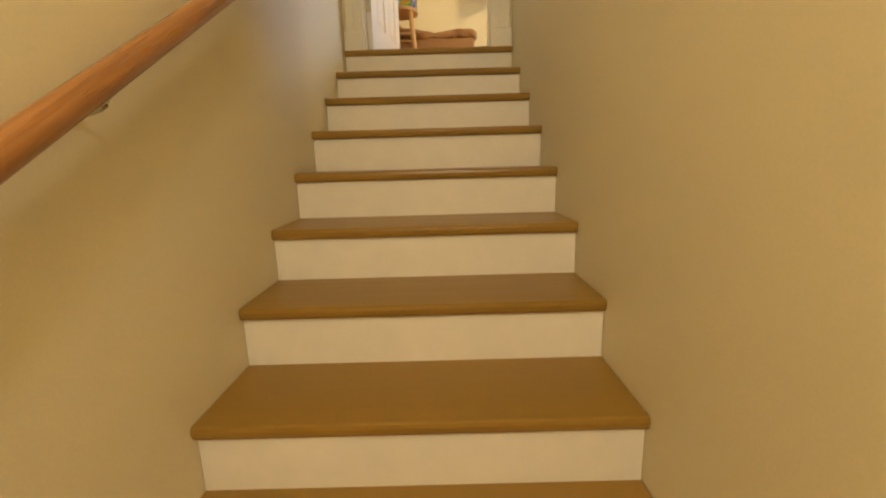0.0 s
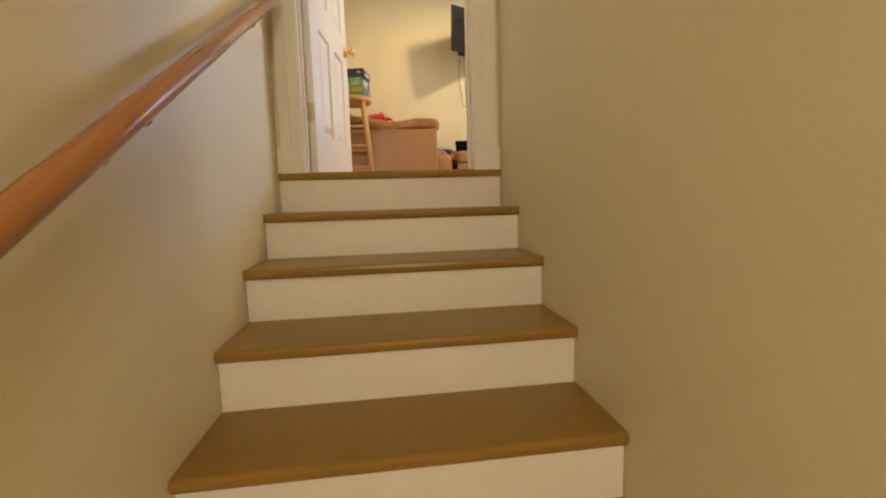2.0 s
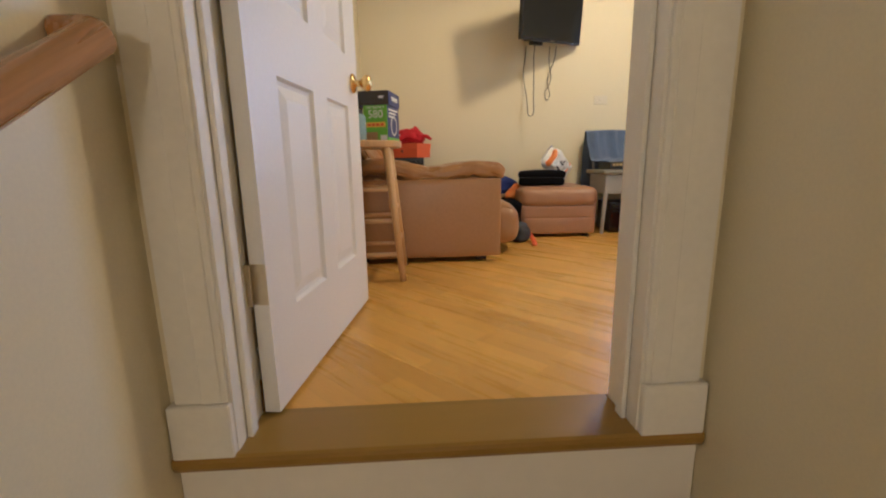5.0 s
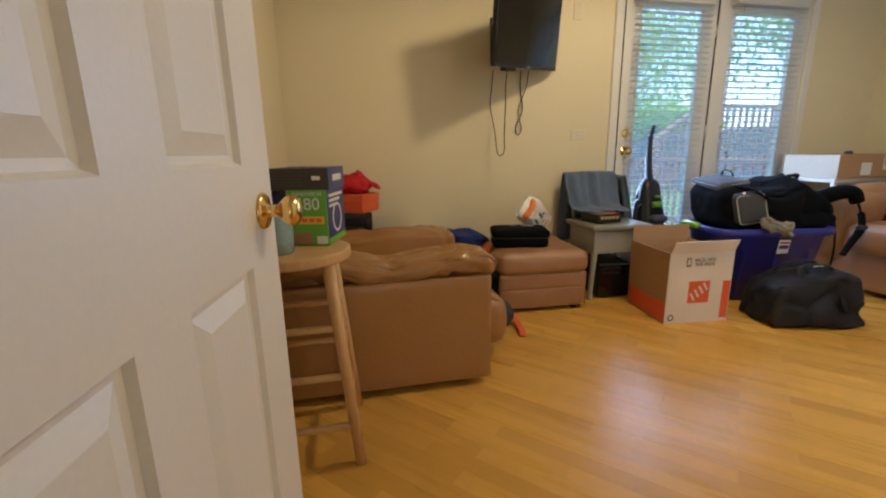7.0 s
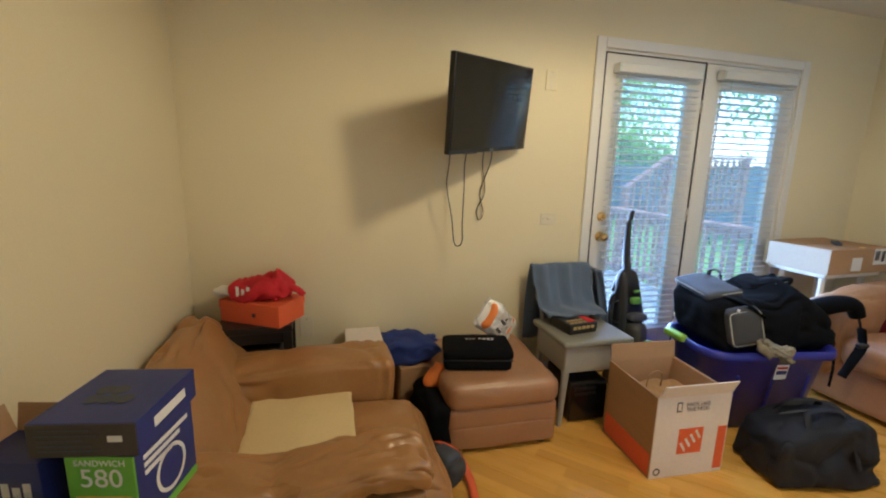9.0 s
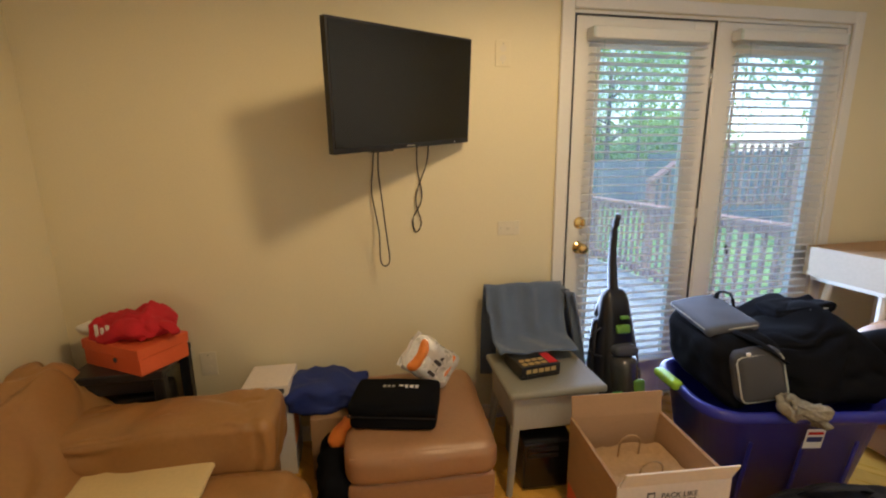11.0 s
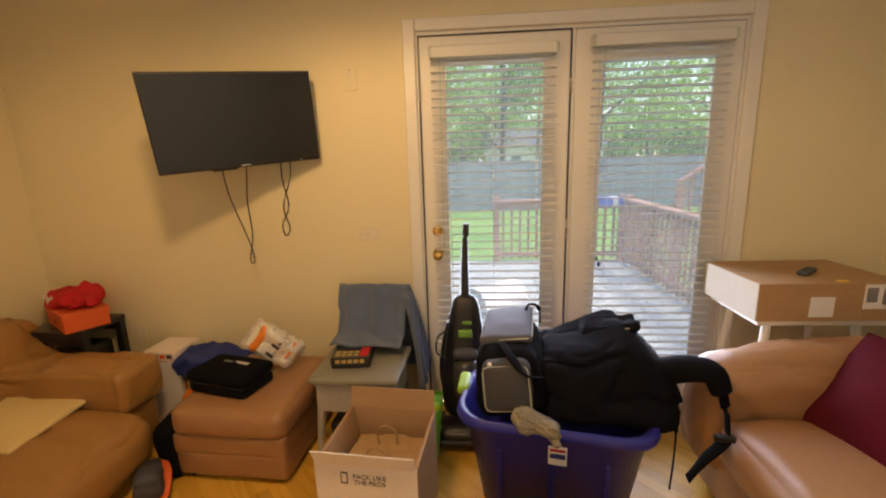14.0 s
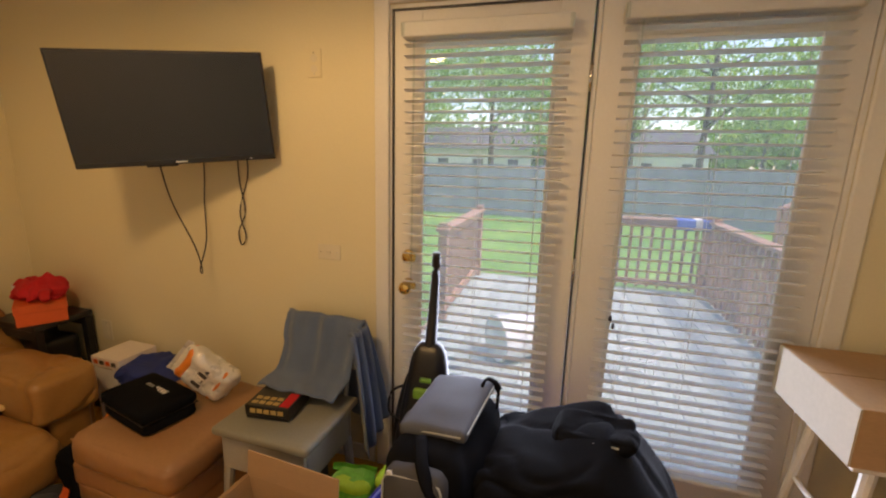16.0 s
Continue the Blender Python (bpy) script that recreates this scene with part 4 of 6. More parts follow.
def ottoman():
    o = thing("ottoman", "tan leather ottoman with a padded top and seamed base", "ottoman", pose(1.20, 2.60, 0, 0, 0, -3))
    part("base", pad(0.546, 0.60, 0.125, 0.014, 12, (0.003, 0.003, 0), 0.005, 6, 1, lambda q: q + Vector((0, 0, 0.025))), M_leather_b, o, smooth=True)
    part("band", pad(0.55, 0.605, 0.10, 0.014, 12, (0.003, 0.003, 0), 0.004, 6, 2, lambda q: q + Vector((0, 0, 0.138))), M_leather_b, o, smooth=True)
    part("cushion", pad(0.57, 0.625, 0.145, 0.05, 24, (0.010, 0.010, 0.014), 0.006, 5, 3, lambda q: q + Vector((0, 0, 0.222)), 0.006), M_leather_b, o, smooth=True)
    part("piping", tube([(0.262 * x, 0.296 * y, 0.345) for x, y in ((-1, -1), (1, -1))], 0.004, 6), M_leather_b, o)
    for x in (-0.22, 0.22):
        for y in (-0.25, 0.25):
            part("foot", cyl(0.022, 0, 0.027, 0.026, 12), M_black, o).matrix_basis = pose(x, y, 0)


ottoman()


def tool_case():
    c = thing("carry_case", "black soft-sided zip case with white lettering bars on the ottoman", "case", pose(1.11, 2.515, 0.374, 0, 0, -14))
    part("lower_shell", pad(0.335, 0.215, 0.062, 0.022, 12, (0.004, 0.004, 0), 0.002, 6, 1), M_nylon, c, smooth=True)
    part("lid", pad(0.345, 0.225, 0.05, 0.02, 12, (0.004, 0.004, 0.008), 0.002, 6, 2, lambda q: q + Vector((0, 0, 0.058))), M_nylon, c, smooth=True)
    part("zip", tube([(0.17 * x, 0.11 * y, 0.060) for x, y in ((-1, -1), (1, -1), (1, 1), (-1, 1), (-1, -1))], 0.003, 6), M_black, c)
    for i, w in enumerate((0.017, 0.015, 0.016, 0.013)):
        part("print_bar", bx(0.01 + i * 0.022, 0.01 + i * 0.022 + w, 0.015, 0.037, 0.1125, 0.1165), M_label, c)
    for i in range(3):
        part("print_bar", bx(-0.055 + i * 0.018, -0.043 + i * 0.018, 0.018, 0.033, 0.1125, 0.1165), M_apron, c)


tool_case()


def crisp_bag(name, label, m, main, accent, w, h, d, seed, crimp=True):
    b = thing(name, label, "snack bag", m)

    def shp(q):
        k = q.z / h
        t = 1 - 0.85 * max(0, (k - 0.75) / 0.25) ** 1.5 - 0.55 * max(0, (0.18 - k) / 0.18) ** 2
        return Vector((q.x, q.y * max(t, 0.06), q.z))
    part("pouch", pad(w, d, h, d * 0.42, 18, (0.0, 0.012, 0), 0.016, 13, seed, shp), main, b, smooth=True)
    part("print_band", pad(w * 0.93, d * 0.86, h * 0.24, d * 0.33, 14, (0, 0.01, 0), 0.010, 13, seed + 2, lambda q: q + Vector((0, 0, h * 0.70))), accent, b, "bright printed band", True)
    part("print_band", pad(w * 0.90, d * 0.90, h * 0.07, d * 0.3, 12, (0, 0.008, 0), 0.006, 13, seed + 3, lambda q: q + Vector((0, 0, h * 0.20))), accent, b, smooth=True)
    for i in range(4):
        part("print_bar", moved(bx(-0.008, 0.008, -0.002, 0.002, -0.022 + 0.004 * (i % 2), 0.022), pose((i - 1.5) * 0.026, -d * 0.53, h * 0.52, 0, 8, 0)), M_ink, b)
    if crimp:
        def fold(u, v):
            return ((u - 0.5) * w * 0.98, 0.004 * math.sin(u * 13 + seed) + 0.004 * math.sin(v * 5), h - 0.012 + v * 0.028)
        part("crimp", sheet(fold, 24, 3, 0.0015), main, b)
    return b


crisp = crisp_bag("snack_bag", "crumpled silver and orange snack bag on the ottoman", pose(1.375, 2.70, 0.435, 0, -50, 20), M_foil, M_foil_orange, 0.17, 0.27, 0.10, 5)
crisp_bag("snack_bag", "crumpled bright green snack bag on the floor", pose(2.05, 2.45, 0.02, -12, 10, 20), M_green_foil, M_lime, 0.17, 0.32, 0.09, 11)


def side_table():
    t = thing("side_table", "small black square side table in the room corner", "side table", pose(0.075, 2.775, 0.0))
    part("tabletop", bx(-0.2, 0.14, -0.125, 0.165, 0.565, 0.598, 0.004), M_black, t)
    for x in (-0.178, 0.118):
        for y in (-0.10, 0.143):
            part("leg", bx(x - 0.02, x + 0.02, y - 0.02, y + 0.02, 0.0, 0.564, 0.003), M_black, t)
    for y in (-0.10, 0.145):
        part("apron", bx(-0.157, 0.097, y - 0.009, y + 0.009, 0.51, 0.564, 0.002), M_black, t)
    part("shelf", bx(-0.155, 0.095, -0.078, 0.122, 0.20, 0.218, 0.002), M_black, t)
    c = thing("storage_crate", "dark plastic crate on the side table's shelf", "crate", pose(0.045, 2.80, 0.219))
    part("body", pad(0.23, 0.18, 0.25, 0.02, 8, (0, 0, 0)), M_black, c, smooth=True)
    b = thing("shoe_box", "bright orange cardboard shoe box on the side table", "box", pose(0.075, 2.785, 0.599, 0, 0, -32))
    part("body", bx(-0.165, 0.165, -0.10, 0.10, 0, 0.085, 0.002), M_orange, b)
    part("lid", bx(-0.169, 0.169, -0.104, 0.104, 0.066, 0.108, 0.003), M_orange, b)
    part("thumb_hole", moved(cyl(0.010, 0, 0.002, seg=14), pose(0.03, -0.1045, 0.05, 90, 0, 0)), M_ink, b)
    r = thing("red_shirt", "crumpled red and white shirt heaped on the shoe box", "shirt", pose(0.08, 2.79, 0.708, 0, 0, -20))

    def heap(q):
        k = q.z / 0.1
        return Vector((q.x * (1 - 0.25 * k), q.y * (1 - 0.3 * k), q.z + 0.02 * math.sin(q.x * 22) * k))
    part("body", pad(0.30, 0.20, 0.10, 0.045, 24, (0.02, 0.02, 0.01), 0.038, 13, 3, heap), M_red, r, smooth=True)
    part("white_sleeve", pad(0.10, 0.075, 0.06, 0.028, 12, (0.01, 0.01, 0), 0.016, 18, 5, lambda q: q + Vector((-0.165, -0.03, 0.0))), M_white_cloth, r, "white printed sleeve", True)
    part("sleeve", tube(curve_points([(0.10, 0.0, 0.05), (0.17, -0.02, 0.055), (0.215, -0.03, 0.03)], 10), 0.03, 12, 0.6, 0.018), M_red, r, smooth=True)
    for i in range(3):
        part("print_bar", bx(-0.085 + i * 0.026, -0.07 + i * 0.026, -0.10, -0.094, 0.025, 0.075 - 0.012 * (i % 2), 0.002), M_white_cloth, r)


side_table()


def floor_pile():
    b1 = thing("carton", "white appliance carton behind the chair arm", "box", pose(0.58, 2.835, 0, 0, 0, 1))
    part("body", bx(-0.10, 0.085, -0.105, 0.105, 0, 0.39, 0.003), M_label, b1)
    part("tape", bx(-0.025, 0.025, -0.1065, 0.1065, 0.389, 0.392), M_card, b1)
    part("printed_picture", bx(0.0845, 0.087, -0.08, 0.03, 0.14, 0.30), M_foil_orange, b1)
    b2 = thing("carton", "white box with red printing on the taller carton", "box", pose(0.57, 2.83, 0.393, 0, 0, -2))
    part("body", bx(-0.10, 0.095, -0.105, 0.105, 0, 0.055, 0.003), M_white_card, b2)
    for i in range(4):
        part("print_bar", bx(-0.08 + i * 0.042, -0.05 + i * 0.042, -0.1065, -0.1045, 0.018, 0.04), M_ink if i % 2 else M_orange, b2)
    bl = thing("blue_jacket", "royal blue jacket heaped between chair and ottoman", "jacket", pose(0.825, 2.82, 0.302, 0, 0, -6))

    def heap(q):
        return Vector((q.x, q.y, q.z * (1 - 0.4 * (q.x / 0.2 + 0.15) ** 2) + 0.012 * math.sin(q.x * 31 + q.y * 17) if q.z > 0.04 else q.z))
    part("body", pad(0.36, 0.26, 0.125, 0.03, 26, (0, 0, 0.004), 0.032, 9, 4, heap), M_blue_cloth, bl, smooth=True)
    st = thing("carton", "plain cardboard box under the blue jacket", "box", pose(0.885, 2.79, 0, 0, 0, 0))
    part("body", bx(-0.14, 0.03, -0.12, 0.12, 0, 0.30, 0.003), M_card, st)
    sn = thing("snack_bag", "small orange snack packet on the floor pile", "snack bag", pose(0.86, 2.53, 0.26, 20, 30, 40))
    part("pouch", pad(0.10, 0.05, 0.14, 0.02, 12, (0, 0.01, 0), 0.012, 14, 2), M_foil_orange, sn, smooth=True)
    bk = thing("gym_bag", "dark gym bag wedged beside the ottoman", "bag", pose(0.855, 2.47, 0, 0, 0, 4))
    part("body", pad(0.13, 0.34, 0.27, 0.05, 16, (0, 0, 0.01), 0.016, 9, 8, None, 0.012), M_nylon, bk, smooth=True)
    sh = thing("sneaker_bag", "grey and black bag with a red strap on the floor", "bag", pose(0.845, 2.23, 0, 0, 0, 30))
    part("body", pad(0.13, 0.24, 0.11, 0.04, 16, (0, 0, 0.01), 0.014, 10, 9), M_greynylon, sh, smooth=True)
    part("panel", pad(0.10, 0.12, 0.05, 0.02, 10, (0, 0, 0.01), 0.008, 10, 10, lambda q: q + Vector((0, -0.03, 0.08))), M_slate, sh, smooth=True)
    part("strap", tube(curve_points([(0.03, 0.10, 0.10), (0.07, -0.02, 0.09), (0.055, -0.12, 0.03), (0.0, -0.2, 0.012), (-0.05, -0.25, 0.008)], 22), 0.018, 8, 0.25), M_orange, sh, "bright red webbing strap", True)


floor_pile()


def step_chair():
    c = thing("chair", "low grey plastic chair with a pale apron and splayed legs", "chair", pose(1.765, 2.575, 0, 0, 0, -2))
    part("seat", pad(0.42, 0.38, 0.035, 0.014, 10, (0, 0, -0.003)), M_seat, c, smooth=True).matrix_basis = pose(0, 0, 0.447)
    part("apron", bx(-0.185, 0.185, -0.165, -0.148, 0.30, 0.447, 0.006, 2), M_apron, c)
    part("apron", bx(-0.185, 0.185, 0.148, 0.165, 0.30, 0.447, 0.006, 2), M_apron, c)
    part("apron", bx(-0.185, -0.168, -0.147, 0.147, 0.30, 0.447, 0.006, 2), M_apron, c)
    part("apron", bx(0.168, 0.185, -0.147, 0.147, 0.30, 0.447, 0.006, 2), M_apron, c)
    for x in (-1, 1):
        for y in (-1, 1):
            part("leg", tube([(x * 0.17, y * 0.148, 0.31), (x * 0.195, y * 0.165, 0.0)], 0.021, 8, 1, 0.014), M_apron, c)
    for x in (-0.15, 0.15):
        part("back_post", tube([(x, 0.178, 0.47), (x * 1.0, 0.264, 0.765)], 0.010, 8), M_apron, c)
    part("backrest", moved(pad(0.34, 0.02, 0.2, 0.009, 8), pose(0, 0.234, 0.575, -14, 0, 0)), M_apron, c, smooth=True)

    t = thing("towel", "slate blue bath towel draped over the chair back", "towel", pose(1.765, 2.575, 0, 0, 0, -2))

    def fn(u, v):
        # v: from the front hem on the seat, over the back, down behind
        path = curve_points([(0.0, 0.035, 0.545), (0, 0.10, 0.552), (0, 0.165, 0.575), (0, 0.212, 0.66), (0, 0.252, 0.785), (0, 0.285, 0.79), (0, 0.31, 0.70), (0, 0.33, 0.50), (0, 0.335, 0.30)], 40)
        p = path[min(int(v * 40), 40)]
        k = abs(u - 0.5) * 2
        wide = 0.195 + 0.05 * max(0, v - 0.55) * (1 if u > 0.5 else 0.3) - (0.012 if v < 0.4 else 0.0)
        x = (u - 0.5) * 2 * wide
        fold = 0.010 * math.sin(u * 17 + v * 3) + 0.006 * math.sin(u * 31)
        dy = fold if 0.28 < v < 0.52 else fold * 0.6
        z = p.z - (0.016 * k ** 3 if 0.45 < v < 0.6 else 0) + (0.006 * math.sin(u * 12 + v * 20) if v < 0.3 else 0)
        return (x, p.y + dy, z)
    part("cloth", sheet(fn, 36, 40, 0.006), M_towel, t, smooth=True)

    def side(u, v):
        return (0.19 + 0.085 * v ** 0.8 + 0.016 * math.sin(u * 19 + v * 2), 0.12 + 0.21 * u - 0.05 * (1 - v) * (u - 0.5), 0.77 - (0.52 - 0.08 * u) * v)
    part("side_fall", sheet(side, 26, 24, 0.006), M_towel, t, "folds of towel hanging at the chair's side", True)

    g = thing("game_box", "black board game box with gold print on the chair seat", "box", pose(1.715, 2.58, 0.483, 0, 0, 6))
    part("body", bx(-0.09, 0.09, -0.085, 0.085, 0, 0.04, 0.002), M_black, g)
    part("lid", bx(-0.092, 0.092, -0.087, 0.087, 0.014, 0.056, 0.002), M_black, g)
    for i in range(5):
        part("print_bar", bx(-0.07 + i * 0.029, -0.048 + i * 0.029, -0.0885, -0.087, 0.026, 0.044), M_gold, g, "gold printed lettering bar")
    for r in range(2):
        for i in range(4):
            part("print_bar", bx(-0.075 + i * 0.03, -0.052 + i * 0.03, -0.07 + r * 0.032, -0.05 + r * 0.032, 0.0555, 0.0572), M_gold, g)
    part("printed_picture", bx(0.045, 0.085, -0.075, 0.02, 0.0555, 0.0572), M_red, g)
    k = thing("computer_tower", "black desktop computer case under the chair", "computer", pose(1.735, 2.55, 0, 0, 0, -4))
    part("case", bx(-0.10, 0.12, -0.13, 0.15, 0.006, 0.235, 0.008, 2), M_black, k)
    part("front_panel", bx(-0.095, 0.115, -0.137, -0.131, 0.015, 0.225, 0.003), M_screen, k)
    for z in (0.16, 0.19):
        part("drive_bay", bx(-0.08, 0.05, -0.1395, -0.1375, z, z + 0.02, 0.001), M_black, k)


step_chair()


def vacuum():
    v = thing("vacuum_cleaner", "black upright vacuum cleaner leaning by the patio door", "vacuum cleaner", pose(2.27, 2.70, 0, -9.5, 0, 0))
    part("nozzle", pad(0.30, 0.20, 0.085, 0.035, 14, (0, 0.01, 0.01)), M_black, v, smooth=True).matrix_basis = pose(0, -0.07, 0.012)
    part("bumper", bx(-0.15, 0.15, -0.185, -0.168, 0.02, 0.045, 0.005), M_greynylon, v)

    def body(q):
        k = q.z / 0.62
        return Vector((q.x * (1 - 0.62 * max(0, k - 0.3)), q.y * (1 - 0.45 * k), q.z))
    part("body", pad(0.25, 0.16, 0.66, 0.07, 18, (0.01, 0.01, 0.0), 0, 1, 0, body), M_black, v, smooth=True).matrix_basis = pose(0, 0.03, 0.09)
    part("dust_cup", lathe([(0.062, 0), (0.07, 0.02), (0.073, 0.15), (0.062, 0.19), (0.03, 0.2)], 24), M_smoke, v, "smoked clear dirt cup", True).matrix_basis = pose(0, -0.035, 0.22)
    part("cup_lid", pad(0.13, 0.11, 0.045, 0.02, 10, (0, 0, 0.01)), M_slate, v, smooth=True).matrix_basis = pose(0, -0.03, 0.425)
    part("badge", pad(0.075, 0.03, 0.045, 0.012, 8), M_green_light, v, "lime green badge", True).matrix_basis = pose(0, -0.045, 0.53)
    part("badge", pad(0.05, 0.02, 0.02, 0.008, 8), M_green_light, v, "lime green badge", True).matrix_basis = pose(0.01, -0.045, 0.60)
    part("badge", pad(0.06, 0.03, 0.06, 0.012, 8), M_green_light, v, "lime green badge", True).matrix_basis = pose(0.04, -0.10, 0.25)
    part("handle", tube(curve_points([(0, 0.03, 0.68), (0, 0.035, 0.85), (0.004, 0.02, 1.02), (0.012, -0.015, 1.13)], 16), 0.034, 12, 0.8, 0.016), M_black, v, smooth=True)
    part("hose", tube(curve_points([(-0.07, 0.03, 0.10), (-0.125, 0.05, 0.30), (-0.11, 0.05, 0.48), (-0.065, 0.06, 0.64), (-0.02, 0.05, 0.72)], 26), 0.021, 12), M_black, v, "ribbed black hose", True)
    part("hose", tube(curve_points([(0.03, 0.06, 0.70), (0.07, 0.07, 0.58), (0.085, 0.06, 0.36), (0.06, 0.05, 0.15)], 22), 0.016, 12), M_black, v, smooth=True)
    part("cord", tube(curve_points([(-0.10, -0.01, 0.56), (-0.15, 0.0, 0.52), (-0.155, 0.0, 0.44), (-0.10, -0.01, 0.41)], 14), 0.005, 8), M_black, v)
    for x in (-0.13, 0.13):
        part("wheel", moved(cyl(0.045, -0.012, 0.012, seg=20), pose(x, 0.06, 0.05, 0, 90, 0)), M_black, v)


vacuum()


def moving_carton():
    c = thing("moving_box", "open cardboard moving box, printed white front, flaps up", "moving box", pose(1.741, 1.952, 0, 0, 0, -5))
    w, d, h, t = 0.378, 0.37, 0.40, 0.006
    part("front_wall", bx(0, w, 0, t, 0, h, 0.001), M_white_card, c, "white printed front with orange logo")
    part("back_wall", bx(0, w, d - t, d, 0, h, 0.001), M_card, c)
    part("side_wall", bx(0, t, t + 0.0005, d - t - 0.0005, 0, h, 0.001), M_card, c)
    part("side_wall", bx(w - t, w, t + 0.0005, d - t - 0.0005, 0, h, 0.001), M_card, c)
    part("bottom", bx(t, w - t, t, d - t, 0.001, 0.008), M_card, c)
    f = part("flap", bx(0.004, w - 0.004, 0, 0.005, 0, 0.075, 0.001), M_white_card, c, "white front flap tipped outward")
    f.matrix_basis = pose(0, -0.001, h - 0.002, 24, 0, 0)
    f = part("flap", bx(0.004, w - 0.004, 0, 0.005, 0, 0.09, 0.001), M_card, c)
    f.matrix_basis = pose(0, d - 0.006, h - 0.002, -6, 0, 0)
    f = part("flap", bx(0, 0.005, 0.006, d - 0.006, -0.14, 0, 0.001), M_card, c)
    f.matrix_basis = pose(0.007, 0, h - 0.002, 0, -9, 0)
    f = part("flap", bx(-0.005, 0, 0.006, d - 0.006, -0.14, 0, 0.001), M_card, c)
    f.matrix_basis = pose(w - 0.007, 0, h - 0.002, 0, 6, 0)
    lx, lz, s = 0.125, 0.115, 0.125
    part("logo_square", bx(lx, lx + s, -0.0018, -0.0004, lz, lz + s), M_orange, c, "orange square logo with slanted bars")
    for i in range(4):
        part("logo_bar", moved(bx(-0.006, 0.006, -0.0006, 0.0006, -0.024, 0.024), pose(lx + 0.026 + i * 0.024, -0.0022, lz + 0.036 + i * 0.019, 0, -32, 0)), M_white_card, c)
    part("print_band", bx(w - 0.05, w - 0.006, -0.0018, -0.0004, 0.02, 0.235), M_orange, c)
    part("print_band", bx(-0.0016, -0.0003, 0.012, d - 0.012, 0.012, 0.12), M_orange, c, "orange printed band low on the side")
    ring = moved(hoop(0.012, 0.018, 0.001), pose(0.035, -0.0004, 0.035, 90, 0, 0))
    part("print_mark", ring, M_ink, c)
    for k, words in enumerate(("PACK LIKE", "THE PROS")):
        flat_text("printed_words", words, 0.026, M_ink, c, pose(0.205, -0.0016, 0.357 - k * 0.024, 90, 0, 0), "dark printed words")
    part("print_mark", bx(0.098, 0.124, -0.0014, -0.0004, 0.325, 0.372), M_ink, c)
    part("print_mark", bx(0.102, 0.120, -0.0020, -0.0015, 0.332, 0.366), M_white_card, c)
    b = thing("paper_bag", "brown kraft paper bag with twine handles in the box", "paper bag", pose(1.741, 1.952, 0.009, 0, 0, -5))
    part("bag", moved(pad(0.29, 0.24, 0.30, 0.012, 20, (0, 0.006, -0.02), 0.014, 10, 3), pose(0.195, 0.20, 0, 0, 0, 0)), M_kraft, b, smooth=False)
    for y in (0.13, 0.27):
        part("handle", tube(curve_points([(0.15, y, 0.28), (0.153, y - 0.008, 0.35), (0.19, y - 0.012, 0.375), (0.227, y - 0.008, 0.35), (0.23, y, 0.28)], 18), 0.0035, 6), M_kraft, b)


moving_carton()


